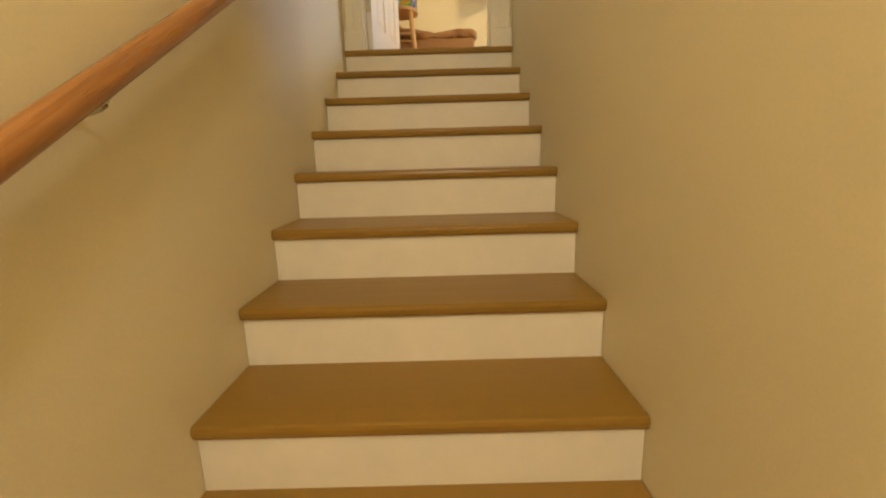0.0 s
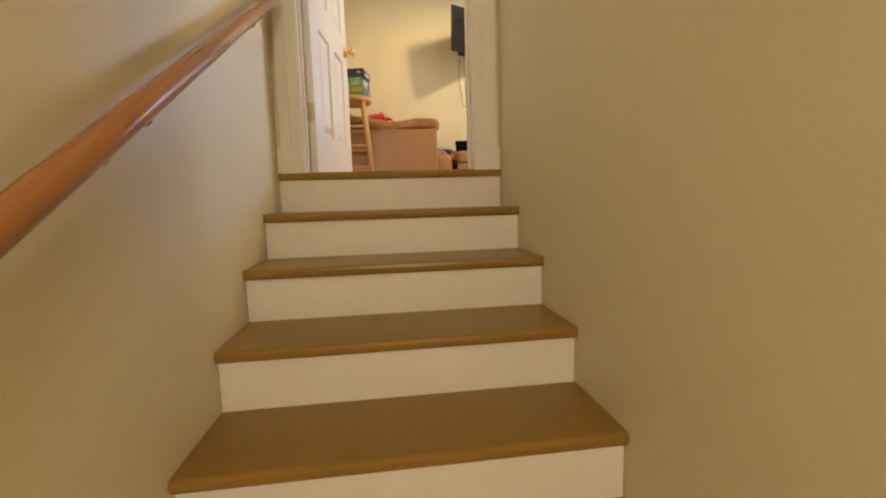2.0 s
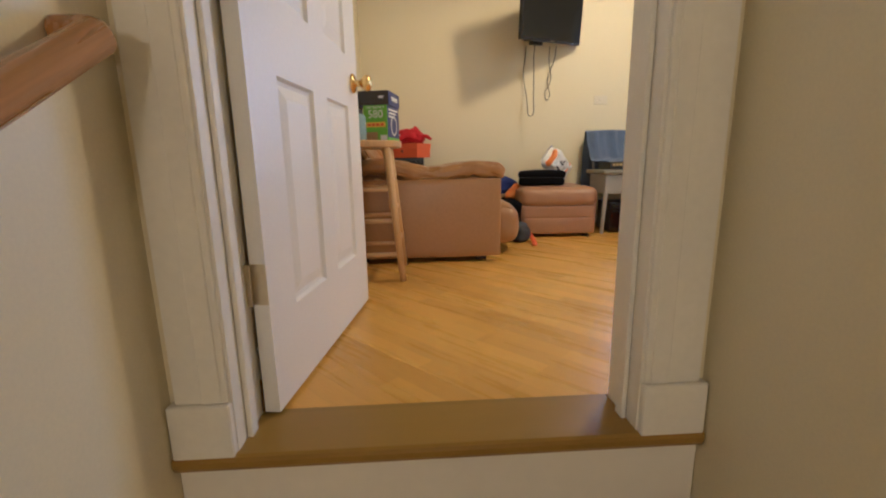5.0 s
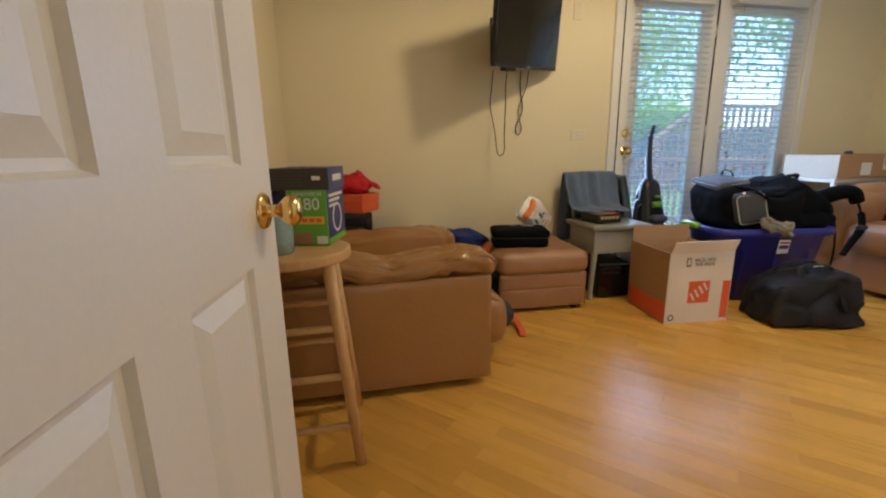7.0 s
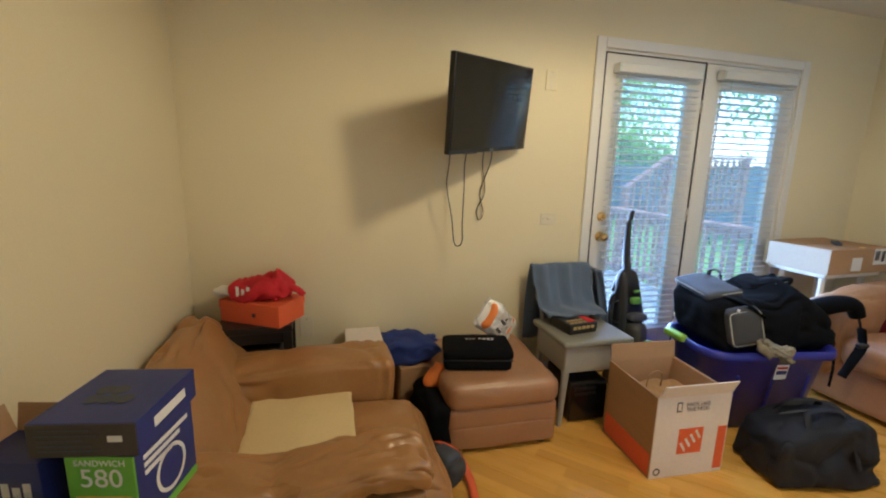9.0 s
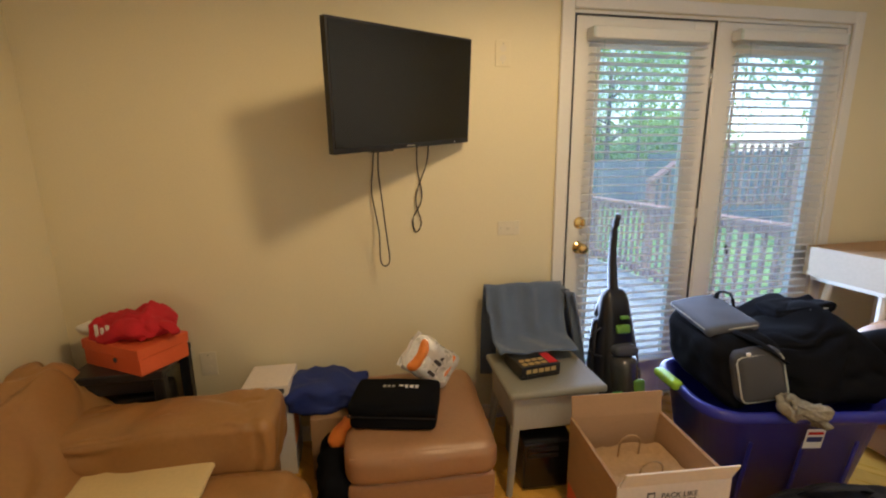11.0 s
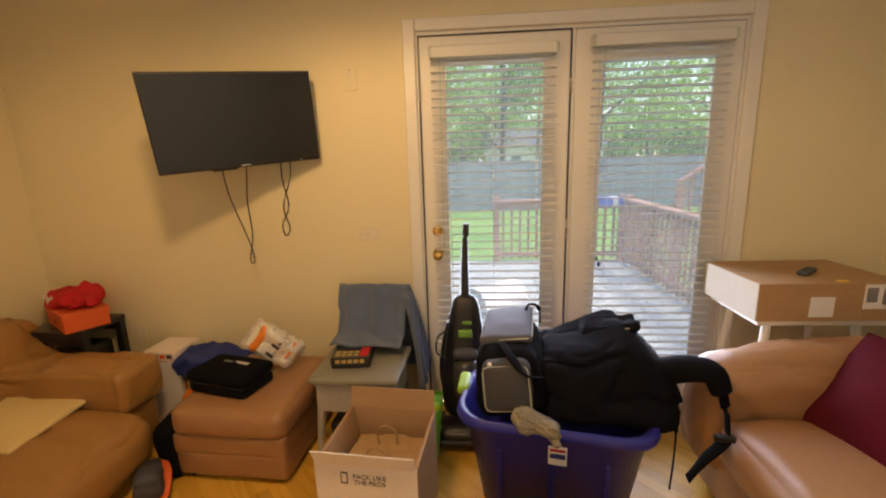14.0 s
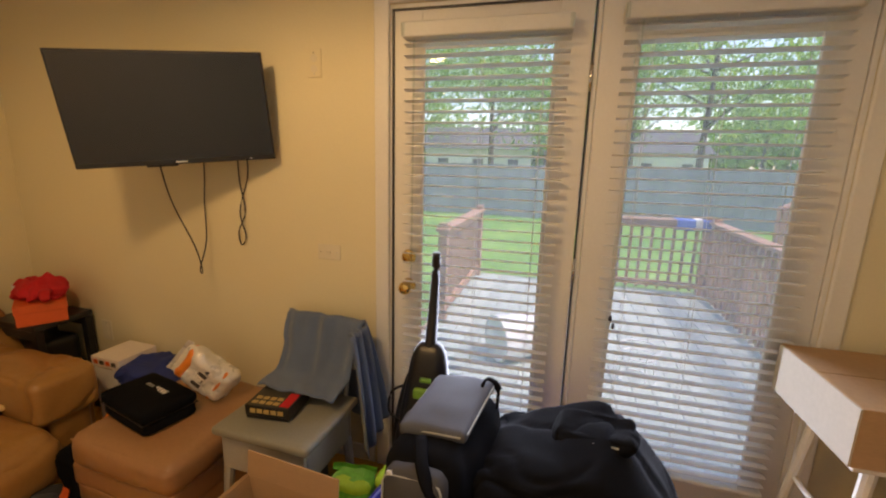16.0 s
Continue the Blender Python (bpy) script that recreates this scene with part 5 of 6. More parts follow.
def blue_tote():
    t = thing("storage_tote", "large blue plastic storage tub heaped with bags", "storage tub", pose(2.645, 2.29, 0, 0, 0, -11))

    def outline(sx, sy, r, n=8):
        pts = []
        for cx, cy, a0 in ((sx - r, sy - r, 0), (-sx + r, sy - r, 90), (-sx + r, -sy + r, 180), (sx - r, -sy + r, 270)):
            pts += [(cx + r * math.cos(radians(a0 + 90 * k / n)), cy + r * math.sin(radians(a0 + 90 * k / n))) for k in range(n + 1)]
        return pts
    bm = bmesh.new()
    rings = []
    for sx, sy, z in ((0.27, 0.15, 0.004), (0.285, 0.163, 0.02), (0.352, 0.21, 0.415), (0.362, 0.218, 0.42), (0.380, 0.235, 0.423), (0.385, 0.239, 0.44), (0.380, 0.235, 0.465), (0.368, 0.223, 0.47), (0.352, 0.21, 0.46), (0.272, 0.152, 0.03)):
        rings.append([bm.verts.new((x, y, z)) for x, y in outline(sx, sy, 0.13 if z > 0.3 else 0.1)])
    for a, b in zip(rings, rings[1:]):
        for i in range(len(a)):
            j = (i + 1) % len(a)
            bm.faces.new((a[i], a[j], b[j], b[i]))
    bm.faces.new(rings[0][::-1])
    bm.faces.new(rings[-1])
    part("tub", bm, M_tote, t, smooth=True)
    for k in (-0.2, 0.0, 0.2):
        part("rib", moved(bx(-0.008, 0.008, -0.004, 0.004, 0, 0.30, 0.003), pose(k, -0.168, 0.04, 8, 0, 0)), M_tote, t)
    part("handle", moved(pad(0.05, 0.15, 0.04, 0.016, 10), pose(-0.39, 0.05, 0.44, 0, 0, 6)), M_lime, t, "lime green handle grip", True)
    lab = part("label", moved(bx(-0.034, 0.034, -0.001, 0.001, 0, 0.085), pose(0.02, -0.2195, 0.318, 7, 0, 0)), M_label, t, "white product label with blue and red print")
    part("print_bar", moved(bx(-0.028, 0.028, -0.002, -0.0012, 0.03, 0.052), pose(0.02, -0.2195, 0.318, 7, 0, 0)), M_navybox, lab)
    part("print_bar", moved(bx(-0.028, 0.028, -0.002, -0.0012, 0.062, 0.074), pose(0.02, -0.2195, 0.318, 7, 0, 0)), M_red, lab)

    p = thing("backpack", "charcoal backpack with pale piping lying on the tub", "backpack", pose(2.49, 2.36, 0.462, 0, -7, -9))

    def lean(q):
        k = q.z / 0.25
        return Vector((q.x * (1.05 - 0.12 * k), q.y * (1 - 0.06 * k) + 0.05 * k - 0.02, q.z * (1 + 0.12 * q.y)))
    part("body", pad(0.255, 0.43, 0.25, 0.06, 26, (0.012, 0.012, 0.012), 0.010, 6, 2, lean, 0.006), M_nylon, p, smooth=True)
    part("top_flap", pad(0.215, 0.29, 0.04, 0.018, 16, (0, 0, 0.012), 0.006, 7, 3, lambda q: Vector((q.x, q.y + 0.065, q.z + 0.236 + 0.10 * (q.y + 0.14)))), M_slate, p, "slate grey top panel", True)
    part("front_pocket", pad(0.185, 0.07, 0.185, 0.03, 18, (0.005, 0.014, 0.005), 0.006, 7, 4, lambda q: Vector((q.x, q.y - 0.215 + 0.22 * q.z, q.z + 0.035))), M_greynylon, p, smooth=True)
    loop = [(0.087 * x, -0.243 + 0.22 * (0.09 + 0.082 * z), 0.125 + 0.082 * z) for x, z in ((-1, -0.8), (-0.92, -0.95), (-0.8, -1), (0.8, -1), (0.92, -0.95), (1, -0.8), (1, 0.75), (0.92, 0.93), (0.75, 1), (-0.75, 1), (-0.92, 0.93), (-1, 0.75), (-1, -0.8))]
    part("piping", tube(loop, 0.0032, 6), M_piping, p, "pale grey piping")
    loop = [(0.106 * x, 0.065 + 0.142 * y, 0.262 + 0.10 * (0.14 + 0.142 * y)) for x, y in ((-1, -0.85), (-0.85, -1), (0.85, -1), (1, -0.85), (1, 0.85), (0.85, 1), (-0.85, 1), (-1, 0.85), (-1, -0.85))]
    part("piping", tube(loop, 0.0028, 6), M_piping, p, "pale grey piping")
    part("strap", tube(curve_points([(-0.02, -0.10, 0.262), (0.03, -0.19, 0.235), (0.08, -0.222, 0.18), (0.13, -0.15, 0.13)], 16), 0.018, 8, 0.25), M_nylon, p, smooth=True)
    part("zip_pull", bx(-0.06, -0.045, -0.226, -0.218, 0.222, 0.234, 0.002), M_label, p)
    part("carry_loop", tube(curve_points([(0.07, 0.15, 0.29), (0.095, 0.16, 0.325), (0.135, 0.14, 0.315), (0.135, 0.12, 0.25)], 14), 0.011, 8, 0.4), M_nylon, p, smooth=True)

    d = thing("duffel_bag", "large limp black travel bag draped over the tub", "duffel bag", pose(2.82, 2.345, 0.435, 0, 0, -8))

    def sag(q):
        k = (q.x + 0.27) / 0.54
        top = 0.70 + 0.32 * min(max(k, 0.0) / 0.62, 1) - 1.45 * max(0, k - 0.64)
        return Vector((q.x + 0.10 * q.z, q.y + 0.32 * q.z - 0.02, q.z * top + 0.018 * math.sin(q.x * 13 + q.y * 7) * q.z / 0.3 - 0.10 * max(0, -q.y - 0.12)))
    part("body", pad(0.56, 0.44, 0.30, 0.07, 48, (0.02, 0.02, 0.005), 0.016, 5.5, 6, sag, 0.020), M_nylon, d, smooth=True)

    def fold_over(q):
        return Vector((q.x + 0.065, q.y + 0.10 - 0.25 * q.x, q.z + 0.262 + 0.26 * q.x))
    part("top_fold", pad(0.22, 0.15, 0.05, 0.02, 20, (0.01, 0.01, 0.008), 0.012, 9, 7, fold_over, 0.012), M_nylon, d, "folded-over bag opening", True)
    part("sleeve", tube(curve_points([(0.08, -0.02, 0.13), (0.20, -0.05, 0.155), (0.31, -0.11, 0.215), (0.385, -0.155, 0.225), (0.415, -0.172, 0.165)], 24), 0.078, 16, 0.8, 0.045), M_nylon, d, "padded hip strap reaching onto the sofa", True)
    part("strap", tube(curve_points([(0.41, -0.165, 0.20), (0.43, -0.20, 0.08), (0.425, -0.215, 0.0), (0.36, -0.235, -0.07), (0.31, -0.235, -0.16)], 24), 0.025, 8, 0.2), M_nylon, d, "hanging webbing strap", True)
    part("buckle", bx(0.385, 0.455, -0.235, -0.212, 0.0, 0.025, 0.005), M_black, d)
    part("strap", tube(curve_points([(0.26, -0.14, 0.10), (0.27, -0.19, 0.02), (0.262, -0.22, -0.10), (0.255, -0.225, -0.22)], 16), 0.008, 8, 0.3), M_nylon, d, smooth=True)
    for i in range(3):
        part("print_bar", moved(bx(-0.009, 0.009, -0.002, 0.002, -0.004, 0.004), pose(0.075 + 0.024 * i, 0.02 - 0.005 * i, 0.305 + 0.005 * i, 60, -10, -14)), M_piping, d)
    w = thing("plastic_wrap", "clear crumpled plastic bag hanging over the tub rim", "plastic bag", pose(2.555, 2.09, 0.455, 0, 0, -12))

    part("film", pad(0.17, 0.09, 0.09, 0.03, 20, (0, 0, 0), 0.03, 15, 5, lambda q: Vector((q.x, q.y - 0.02, q.z - 0.35 * q.x - 0.02)), 0.02), material("cloudy_film", (0.28, 0.26, 0.21), 0.2, vary=0.3, scale=18, bump=0.6, depth=0.006), w, smooth=True)
    f = thing("duffel_bag", "dark navy soft duffel bag slumped on the floor", "duffel bag", pose(2.515, 1.835, 0, 0, 0, -13))

    def slump(q):
        k = q.z / 0.3
        return Vector((q.x * (1.08 - 0.14 * k), q.y * (1.1 - 0.25 * k), q.z * (0.92 + 0.12 * math.sin(q.x * 9 + 1))))
    part("body", pad(0.48, 0.29, 0.29, 0.04, 40, (0.01, 0.01, 0.0), 0.022, 6, 13, slump, 0.022), M_navy, f, smooth=True)
    part("zip", tube([(-0.16, 0.0, 0.285), (-0.05, 0.0, 0.30), (0.06, 0.01, 0.30), (0.17, 0.01, 0.275)], 0.006, 6, 0.5), M_greynylon, f)
    for s in (-1, 1):
        part("strap", tube(curve_points([(-0.10, s * 0.10, 0.25), (-0.07, s * 0.05, 0.32), (0.07, s * 0.05, 0.32), (0.10, s * 0.10, 0.24), (0.11, s * 0.15, 0.1)], 20), 0.015, 8, 0.3), M_navy, f, smooth=True)
    part("tag", bx(0.02, 0.075, -0.02, -0.012, 0.300, 0.312, 0.002), M_label, f)


blue_tote()


def sofa_far():
    """Pinkish tan leather sofa along the right wall."""
    s = thing("sofa", "pinkish tan leather sofa with a rolled arm and loose back cushions", "sofa", pose(RR - 0.03, 1.6, 0, 0, 0, 0))
    # local x negative towards the room, y along the wall
    part("base", pad(0.98, 1.66, 0.26, 0.03, 12, (0.008, 0, 0), 0.004, 5, 1, lambda q: q + Vector((-0.62, -0.03, 0.03))), M_leather_b, s, smooth=True)

    def arm(q):
        k = (q.x + 0.47) / 0.94
        return Vector((q.x - 0.69, q.y + 0.725, q.z + 0.20 - 0.05 * (1 - k) ** 2))
    part("arm", pad(0.98, 0.28, 0.50, 0.12, 36, (0.04, 0.01, 0.02), 0.010, 4, 2, arm, 0.016), M_leather_b, s, "rounded puffed leather arm", True)
    part("arm", pad(0.94, 0.24, 0.46, 0.11, 16, (0.03, 0.01, 0.02), 0.012, 4, 3, lambda q: q + Vector((-0.66, -0.79, 0.20))), M_leather_b, s, smooth=True)
    for i, y in enumerate((-0.38, 0.28)):
        part("seat_cushion", pad(0.86, 0.66, 0.19, 0.075, 20, (0.02, 0.004, 0.02), 0.010, 4.5, 4 + i, lambda q, y=y: q + Vector((-0.745, y, 0.27))), M_leather_b, s, "creased leather seat cushion", True)

        def back(q, y=y):
            return Vector((q.x - 0.27 + 0.22 * (q.z / 0.42), q.y + y, q.z + 0.41))
        part("back_cushion", pad(0.26, 0.68, 0.44, 0.11, 20, (0.04, 0.01, 0.03), 0.014, 4.2, 7 + i, back), M_leather_b, s, "puffed leather back cushion", True)
    part("back_frame", bx(-0.12, 0.0, -0.86, 0.86, 0.03, 0.70, 0.03, 2), M_leather_b, s)
    for x in (-1.0, -0.1):
        for y in (-0.78, 0.76):
            part("foot", bx(x - 0.03, x + 0.03, y - 0.03, y + 0.03, 0, 0.031, 0.003), M_black, s)
    c = thing("throw_pillow", "square maroon plush pillow leaning on the sofa", "cushion")
    o = Vector((3.70, 2.03, 0.60))
    yv = Vector((0.15, -1.0, 0.0)).normalized()
    zv = Vector((0.62, 0.05, 0.80)).normalized()
    zv = (zv - yv * zv.dot(yv)).normalized()
    xv = yv.cross(zv)
    c.matrix_basis = Matrix(((yv.x, zv.x, xv.x, o.x), (yv.y, zv.y, xv.y, o.y), (yv.z, zv.z, xv.z, o.z), (0, 0, 0, 1)))

    def pinch(q):
        z = q.z - 0.06
        k = 1 - 0.86 * max(abs(q.x), abs(q.y)) ** 2 / 0.21 ** 2
        return Vector((q.x, q.y, z * max(k, 0.16)))
    part("cover", pad(0.42, 0.42, 0.13, 0.03, 20, (0, 0, 0.02), 0.006, 7, 3, pinch), M_maroon, c, smooth=True)
    edge = [(0.208 * x, 0.208 * y, 0.0) for x, y in ((-1, -1), (1, -1), (1, 1), (-1, 1), (-1, -1))]
    part("piping", tube(edge, 0.007, 8), M_maroon, c)


sofa_far()


def box_on_stand():
    t = thing("end_table", "small white end table with splayed tapered legs", "end table", pose(3.84, 2.715, 0))
    part("tabletop", bx(-0.27, 0.27, -0.19, 0.19, 0.685, 0.715, 0.006, 2), M_trim, t)
    for x in (-1, 1):
        for y in (-1, 1):
            part("leg", tube([(x * 0.19, y * 0.13, 0.684), (x * 0.26, y * 0.18, 0.0)], 0.020, 10, 1, 0.011), M_trim, t)
    part("stretcher", tube([(-0.215, -0.15, 0.42), (-0.215, 0.15, 0.42)], 0.010, 8), M_trim, t)
    part("stretcher", tube([(0.215, -0.15, 0.42), (0.215, 0.15, 0.42)], 0.010, 8), M_trim, t)
    b = thing("shipping_box", "long flat cardboard shipping box with white labels", "box", pose(3.84, 2.715, 0.716, 0, 0, 1))
    part("body", bx(-0.298, 0.30, -0.212, 0.21, 0, 0.17, 0.002), M_card, b)
    part("end_panel", bx(-0.304, -0.2985, -0.212, 0.21, 0.001, 0.169, 0.001), M_cream_card, b, "white end of the box")
    part("top_seam", bx(-0.297, 0.299, -0.002, 0.002, 0.1695, 0.1712), M_kraft, b)
    part("label", bx(-0.085, 0.015, -0.2145, -0.2125, 0.02, 0.11), M_label, b)
    lab = part("label", bx(0.13, 0.285, -0.2145, -0.2125, 0.055, 0.165), M_label, b, "white shipping label with barcodes")
    for i in range(9):
        part("print_bar", bx(0.14 + i * 0.005, 0.1425 + i * 0.005, -0.2155, -0.2148, 0.085, 0.150), M_ink, lab)
        part("print_bar", bx(0.205 + i * 0.004, 0.207 + i * 0.004, -0.2155, -0.2148, 0.075, 0.15), M_ink, lab)
    for z in (0.07, 0.095, 0.12):
        part("print_bar", bx(0.25, 0.278, -0.2155, -0.2148, z, z + 0.010), M_apron, lab)
    part("sticker", bx(0.04, 0.085, -0.19, -0.165, 0.1702, 0.1716), M_yellow, b, "small yellow sticker")
    r = thing("remote_control", "grey remote control on the shipping box", "remote control", pose(3.85, 2.665, 0.888, 0, 0, -50))
    part("shell", pad(0.045, 0.14, 0.02, 0.009, 8), M_slate, r, smooth=True)
    for i in range(4):
        part("button", bx(-0.012, 0.012, -0.05 + i * 0.022, -0.036 + i * 0.022, 0.0195, 0.0225, 0.002), M_black, r)


box_on_stand()


def television():
    t = thing("television", "black flat-screen television on a swivel wall arm", "television")
    bl, br = Vector((0.926, 2.483, 1.412)), Vector((1.512, 2.915, 1.473))
    xv = (br - bl).normalized()
    up = (Vector((1.512, 2.852, 1.904)) - br)
    up = (up - xv * up.dot(xv)).normalized()
    nv = xv.cross(up)
    w, h = (br - bl).length, 0.432
    t.matrix_basis = Matrix(((xv.x, up.x, nv.x, bl.x), (xv.y, up.y, nv.y, bl.y), (xv.z, up.z, nv.z, bl.z), (0, 0, 0, 1)))
    part("bezel", bx(0, w, 0, h, -0.03, 0, 0.004, 2), M_black, t)
    part("screen", bx(0.009, w - 0.009, 0.020, h - 0.009, -0.001, 0.0015), M_screen, t, "dark glossy screen")
    part("back_shell", pad(w * 0.8, h * 0.75, 0.035, 0.015, 8), M_black, t, smooth=True).matrix_basis = pose(w / 2, h * 0.47, -0.064)
    part("badge", bx(w / 2 - 0.022, w / 2 + 0.022, 0.006, 0.013, 0.0005, 0.0018), M_nickel, t)
    part("sensor", bx(w * 0.86, w * 0.87, 0.006, 0.011, 0.0005, 0.0018), M_label, t)
    part("underside_box", bx(w * 0.30, w * 0.46, -0.016, 0.03, -0.11, -0.065, 0.004), M_black, t)
    b = thing("wall_bracket", "black articulated television wall bracket", "bracket")
    part("wall_plate", bx(1.06, 1.16, RY - 0.015, RY - 0.0005, 1.52, 1.80, 0.004), M_black, b)
    c = bl + xv * (w / 2) + up * (h * 0.5) - nv * 0.066
    part("arm", tube([(1.11, RY - 0.016, 1.66), (1.30, RY - 0.10, 1.66), (c.x, c.y + 0.01, c.z)], 0.016, 8), M_black, b)
    part("head_plate", moved(bx(-0.09, 0.09, -0.09, 0.09, -0.006, 0.0, 0.002), t.matrix_basis @ pose(w / 2, h * 0.5, -0.066)), M_black, b)

    def hang(points, name, label):
        c = thing(name, label, "cable")
        part("cord", tube(curve_points(points, 40), 0.0032, 7), M_black, c, smooth=True)
    hang([(1.09, 2.70, 1.47), (1.085, 2.725, 1.36), (1.095, 2.75, 1.25), (1.115, 2.82, 1.06), (1.125, 2.84, 0.95), (1.105, 2.855, 0.92), (1.085, 2.87, 0.945), (1.085, 2.92, 1.07), (1.06, 2.953, 1.25), (1.07, 2.955, 1.36), (1.08, 2.955, 1.48)], "power_cable", "black cable looping below the television")
    hang([(1.277, 2.95, 1.48), (1.275, 2.955, 1.36), (1.295, 2.955, 1.22), (1.25, 2.955, 1.12), (1.262, 2.955, 1.055), (1.29, 2.955, 1.10), (1.265, 2.955, 1.22), (1.32, 2.955, 1.38), (1.33, 2.95, 1.48)], "power_cable", "thin black cable looped under the television")


television()


def bar_stool():
    s = thing("bar_stool", "blond pine bar stool with a round seat and rungs", "stool", pose(-0.085, 1.405, 0))
    part("seat", cyl(0.172, 0.632, 0.665, seg=40, bevel=0.008), M_stool, s, smooth=False)
    top, foot = 0.105, 0.163
    for x in (-1, 1):
        for y in (-1, 1):
            part("leg", tube([(x * top, y * top, 0.632), (x * (top + foot) / 2, y * (top + foot) / 2, 0.32), (x * foot, y * foot, 0.0)], 0.0195, 12, 1, 0.015), M_stool, s, smooth=True)

    def at(z):
        return top + (foot - top) * (0.632 - z) / 0.632
    for z, dz in ((0.13, 0.05), (0.29, 0.05), (0.44, 0.04)):
        for k in (-1, 1):
            a, b = at(z), at(z + dz)
            part("rung", tube([(-a, k * a, z), (a, k * a, z)], 0.011, 10), M_stool, s, smooth=True)
            part("rung", tube([(k * b, -b, z + dz), (k * b, b, z + dz)], 0.011, 10), M_stool, s, smooth=True)


bar_stool()


def stool_clutter():
    z = 0.6655
    g = thing("sandwich_bag_box", "green and blue printed carton of sandwich bags", "box", pose(-0.095, 1.437, z, 0, 0, -15))
    part("front_panel", bx(0, 0.122, 0, 0.004, 0, 0.172, 0.001), M_greenbox, g, "lime green front panel")
    part("body", bx(0, 0.122, 0.004, 0.185, 0, 0.172, 0.001), M_navybox, g)
    flat_text("printed_number", "580", 0.052, M_label, g, pose(0.062, -0.0008, 0.128, 90, 0, 0), "white printed number")
    flat_text("printed_words", "SANDWICH", 0.017, M_label, g, pose(0.062, -0.0008, 0.16, 90, 0, 0), "white printed word")
    part("print_band", bx(0.012, 0.112, -0.0012, -0.0002, 0.068, 0.092), M_yellow, g)
    for i in range(4):
        part("print_bar", bx(0.02 + i * 0.022, 0.037 + i * 0.022, -0.002, -0.0013, 0.074, 0.086), M_orange, g)
    part("printed_picture", bx(0.002, 0.07, -0.0012, -0.0002, 0.004, 0.045), M_kraft, g)
    part("barcode", bx(0.085, 0.118, -0.0012, -0.0002, 0.006, 0.03), M_label, g)
    part("side_ring", moved(hoop(0.04, 0.048, 0.001), pose(0.1222, 0.10, 0.078, 0, 90, 0)), M_label, g, "white printed ring")
    for i in range(3):
        part("print_bar", bx(0.1221, 0.1232, 0.025, 0.165 - i * 0.03, 0.148 - i * 0.016, 0.157 - i * 0.016), M_label, g)
    part("side_stripe", bx(0.1221, 0.1232, 0.004, 0.183, 0.002, 0.02), M_greenbox, g)
    n = thing("freezer_bag_box", "navy printed carton lying on the other boxes", "box", pose(-0.148, 1.447, z + 0.1725, 0, 0, -12))
    part("body", bx(0, 0.185, 0, 0.205, 0, 0.066, 0.001), M_navybox, n)
    part("front_panel", bx(0.001, 0.184, -0.0016, -0.0002, 0.001, 0.065), M_ink, n, "dark ingredient panel")
    for i in range(5):
        part("print_bar", bx(0.015, 0.12 - 0.012 * (i % 3), -0.0024, -0.0017, 0.012 + i * 0.010, 0.0155 + i * 0.010), M_slate, n)
    part("emblem", bx(0.135, 0.16, -0.0024, -0.0017, 0.03, 0.042), M_label, n)
    for a in range(5):
        part("printed_picture", moved(cyl(0.017, 0, 0.001, seg=16), pose(0.06 + 0.028 * (a % 3), 0.08 + 0.035 * (a // 3), 0.0661)), M_slate, n)
    part("print_bar", bx(0.1851, 0.1862, 0.05, 0.16, 0.024, 0.044), M_label, n)
    k = thing("bag_box", "navy printed carton of plastic bags standing upright", "box", pose(-0.255, 1.468, z, 0, 0, -14))
    part("body", bx(0, 0.125, 0, 0.10, 0, 0.165, 0.001), M_navybox, k)
    part("emblem", moved(lathe([(0.0, 0), (0.03, 0), (0.032, 0.001), (0.0, 0.0012)], 24), pose(0.062, -0.0004, 0.055, 90, 0, 0)), M_slate, k, "pale printed emblem")
    for i in range(5):
        part("logo_bar", bx(0.018 + i * 0.019, 0.031 + i * 0.019, -0.0014, -0.0003, 0.098, 0.126 - 0.008 * (i % 2)), M_label, k)
    fl = part("flap", bx(0.002, 0.123, 0, 0.0015, 0, 0.055), M_card, k, "torn-open brown carton flap")
    fl.matrix_basis = pose(0, 0.098, 0.165, -12, 0, 0)
    fl = part("flap", bx(0, 0.0015, 0.002, 0.098, 0, 0.06), M_card, k, "torn-open brown carton flap")
    fl.matrix_basis = pose(0.002, 0, 0.165, 0, -16, 0)
    j = thing("candle_jar", "teal jar candle with a clear domed glass lid", "candle", pose(-0.122, 1.342, z))
    part("jar", lathe([(0.044, 0), (0.049, 0.006), (0.049, 0.105), (0.045, 0.116), (0.038, 0.122)], 28), M_wax, j, smooth=True)
    part("label", lathe([(0.0494, 0.03), (0.0496, 0.031), (0.0496, 0.066), (0.0494, 0.067)], 28), M_wax, j, smooth=True)
    part("lid", lathe([(0.037, 0.122), (0.044, 0.125), (0.0445, 0.146), (0.041, 0.151), (0.02, 0.153)], 28), M_clear, j, "clear glass lid", True)


stool_clutter()


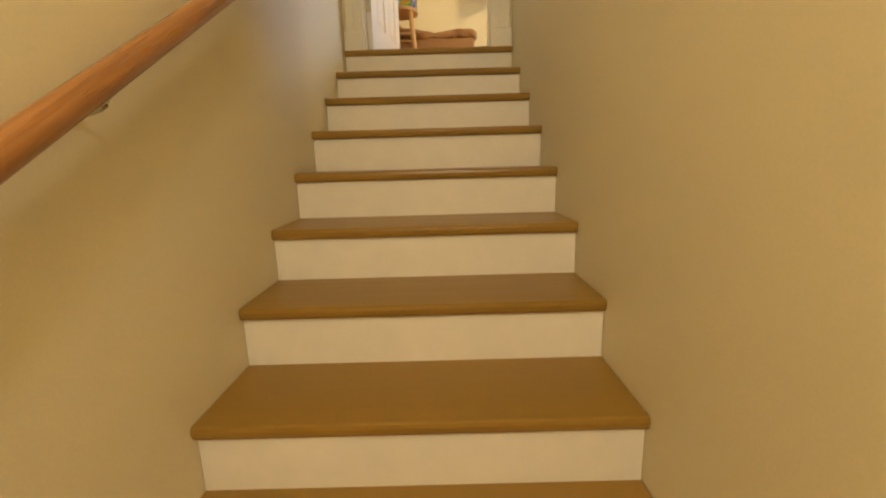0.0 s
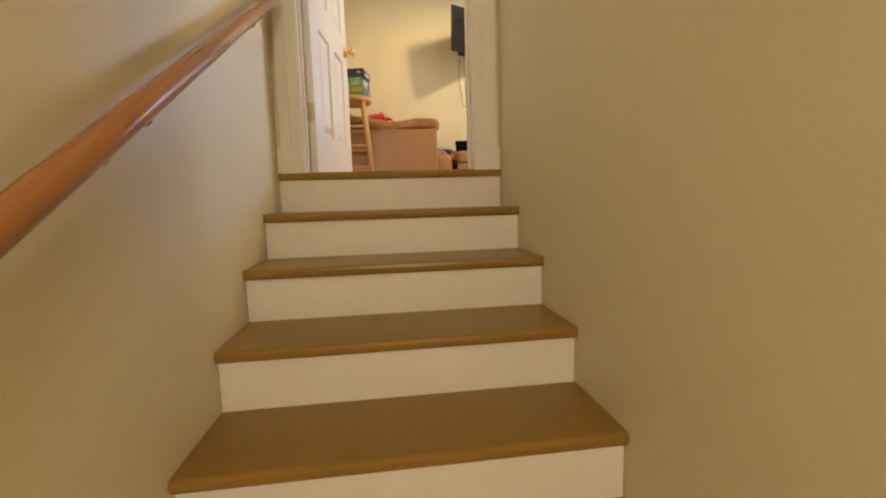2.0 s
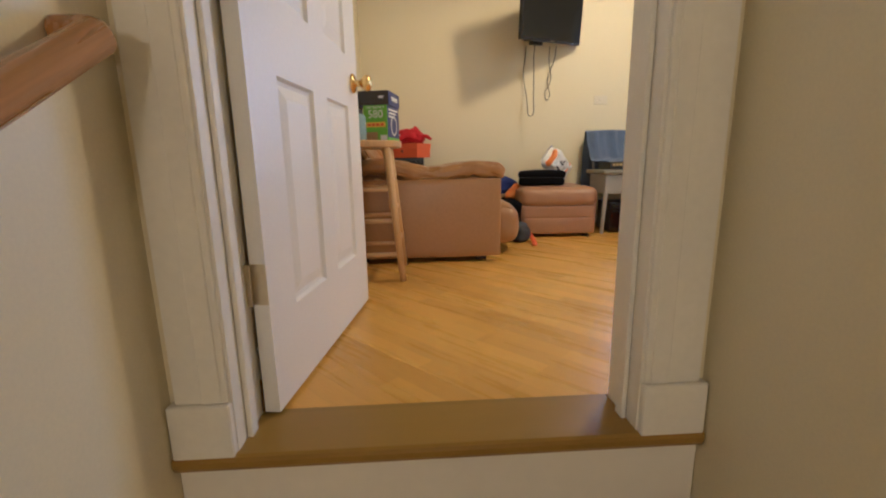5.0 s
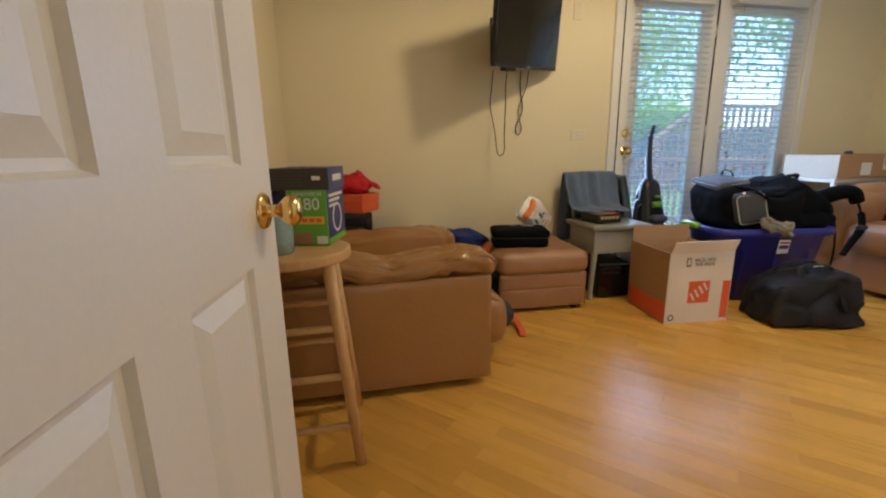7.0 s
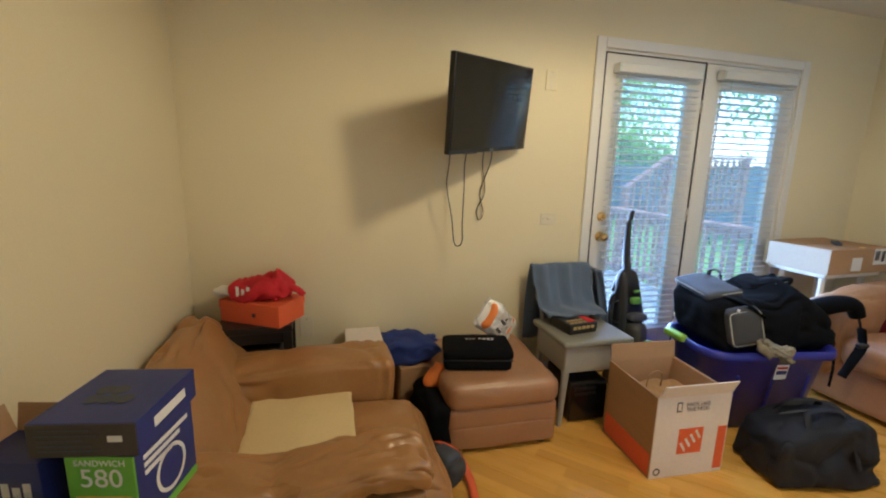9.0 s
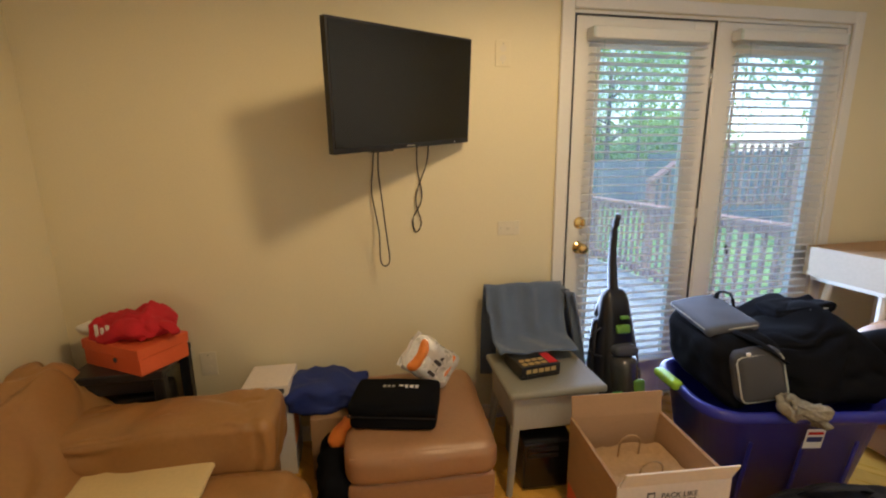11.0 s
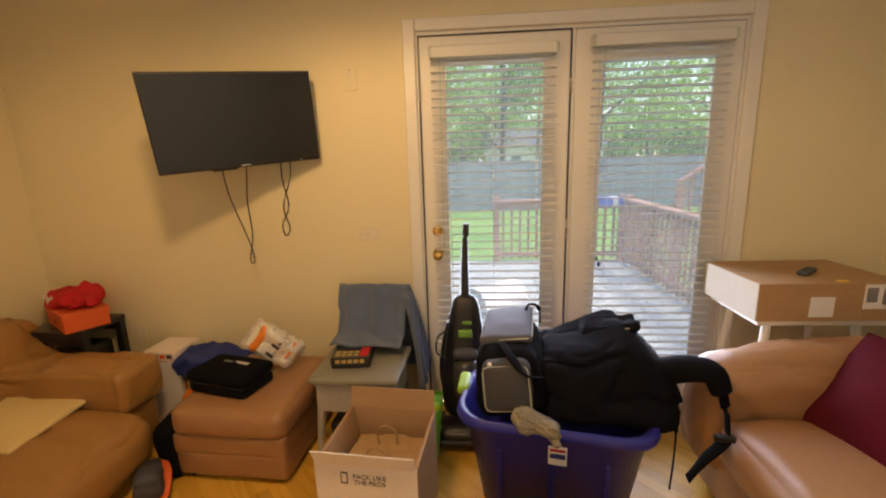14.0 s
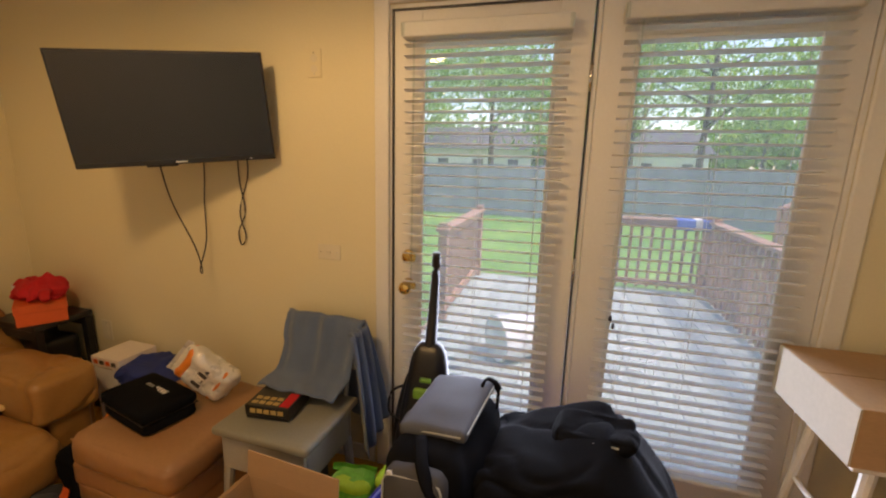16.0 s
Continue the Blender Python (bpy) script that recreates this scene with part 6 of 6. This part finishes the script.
# ---- laminate boards of the floor ----
floor = setting("floor", bx(RL, RR, NY1, RY, -0.1, -0.008), M_sub, "honey-coloured strip laminate floor", "floor")
part("threshold_board", bx(OL, OR_, NY1 - 0.0, NY1 + 0.03, -0.006, 0.0015, 0.001), M_tread, floor)


def clip_poly(poly, x0, x1, y0, y1):
    """Cuts a convex outline to a rectangle."""
    for axis, lim, sgn in ((0, x0, 1), (0, x1, -1), (1, y0, 1), (1, y1, -1)):
        out = []
        for a, b in zip(poly, poly[1:] + poly[:1]):
            da, db = sgn * (a[axis] - lim), sgn * (b[axis] - lim)
            if da >= 0:
                out.append(a)
            if da * db < 0:
                k = da / (da - db)
                out.append((a[0] + (b[0] - a[0]) * k, a[1] + (b[1] - a[1]) * k))
        poly = out
        if len(poly) < 3:
            return []
    return poly


def boards():
    """Boards laid at 45 degrees to the walls; whole boards share one mesh, those at the walls are cut to fit."""
    w, ln = 0.195, 1.2
    turn = Matrix.Rotation(radians(FLOOR_TURN), 4, "Z")
    whole = None
    for row in range(-22, 23):
        for k in range(-5, 6):
            u0, v0 = k * ln + (0, 0.4, 0.8)[row % 3], row * w
            place = Matrix.Translation((2.0, 1.5, 0)) @ turn @ Matrix.Translation((u0, v0, 0))
            quad = [tuple((place @ Vector((u, v, 0)))[:2]) for u, v in ((0.0002, 0.0002), (ln - 0.0002, 0.0002), (ln - 0.0002, w - 0.0002), (0.0002, w - 0.0002))]
            cut = clip_poly(quad, RL + 0.001, RR - 0.001, NY1 + 0.031, RY - 0.002)
            if not cut:
                continue
            if cut == quad:
                if whole is None:
                    whole = part("plank", bx(0.0002, ln - 0.0002, 0.0002, w - 0.0002, -0.008, 0, 0.0003), M_floor, floor)
                    whole.matrix_basis = place
                else:
                    share("plank", whole, place, floor)
            else:
                inv = place.inverted()
                local = [tuple((inv @ Vector((x, y, 0)))[:2]) for x, y in cut]
                area = abs(sum(a[0] * b[1] - b[0] * a[1] for a, b in zip(local, local[1:] + local[:1]))) / 2
                if area > 0.0004:
                    part("plank", prism(local, -0.008, 0), M_floor, floor).matrix_basis = place


boards()
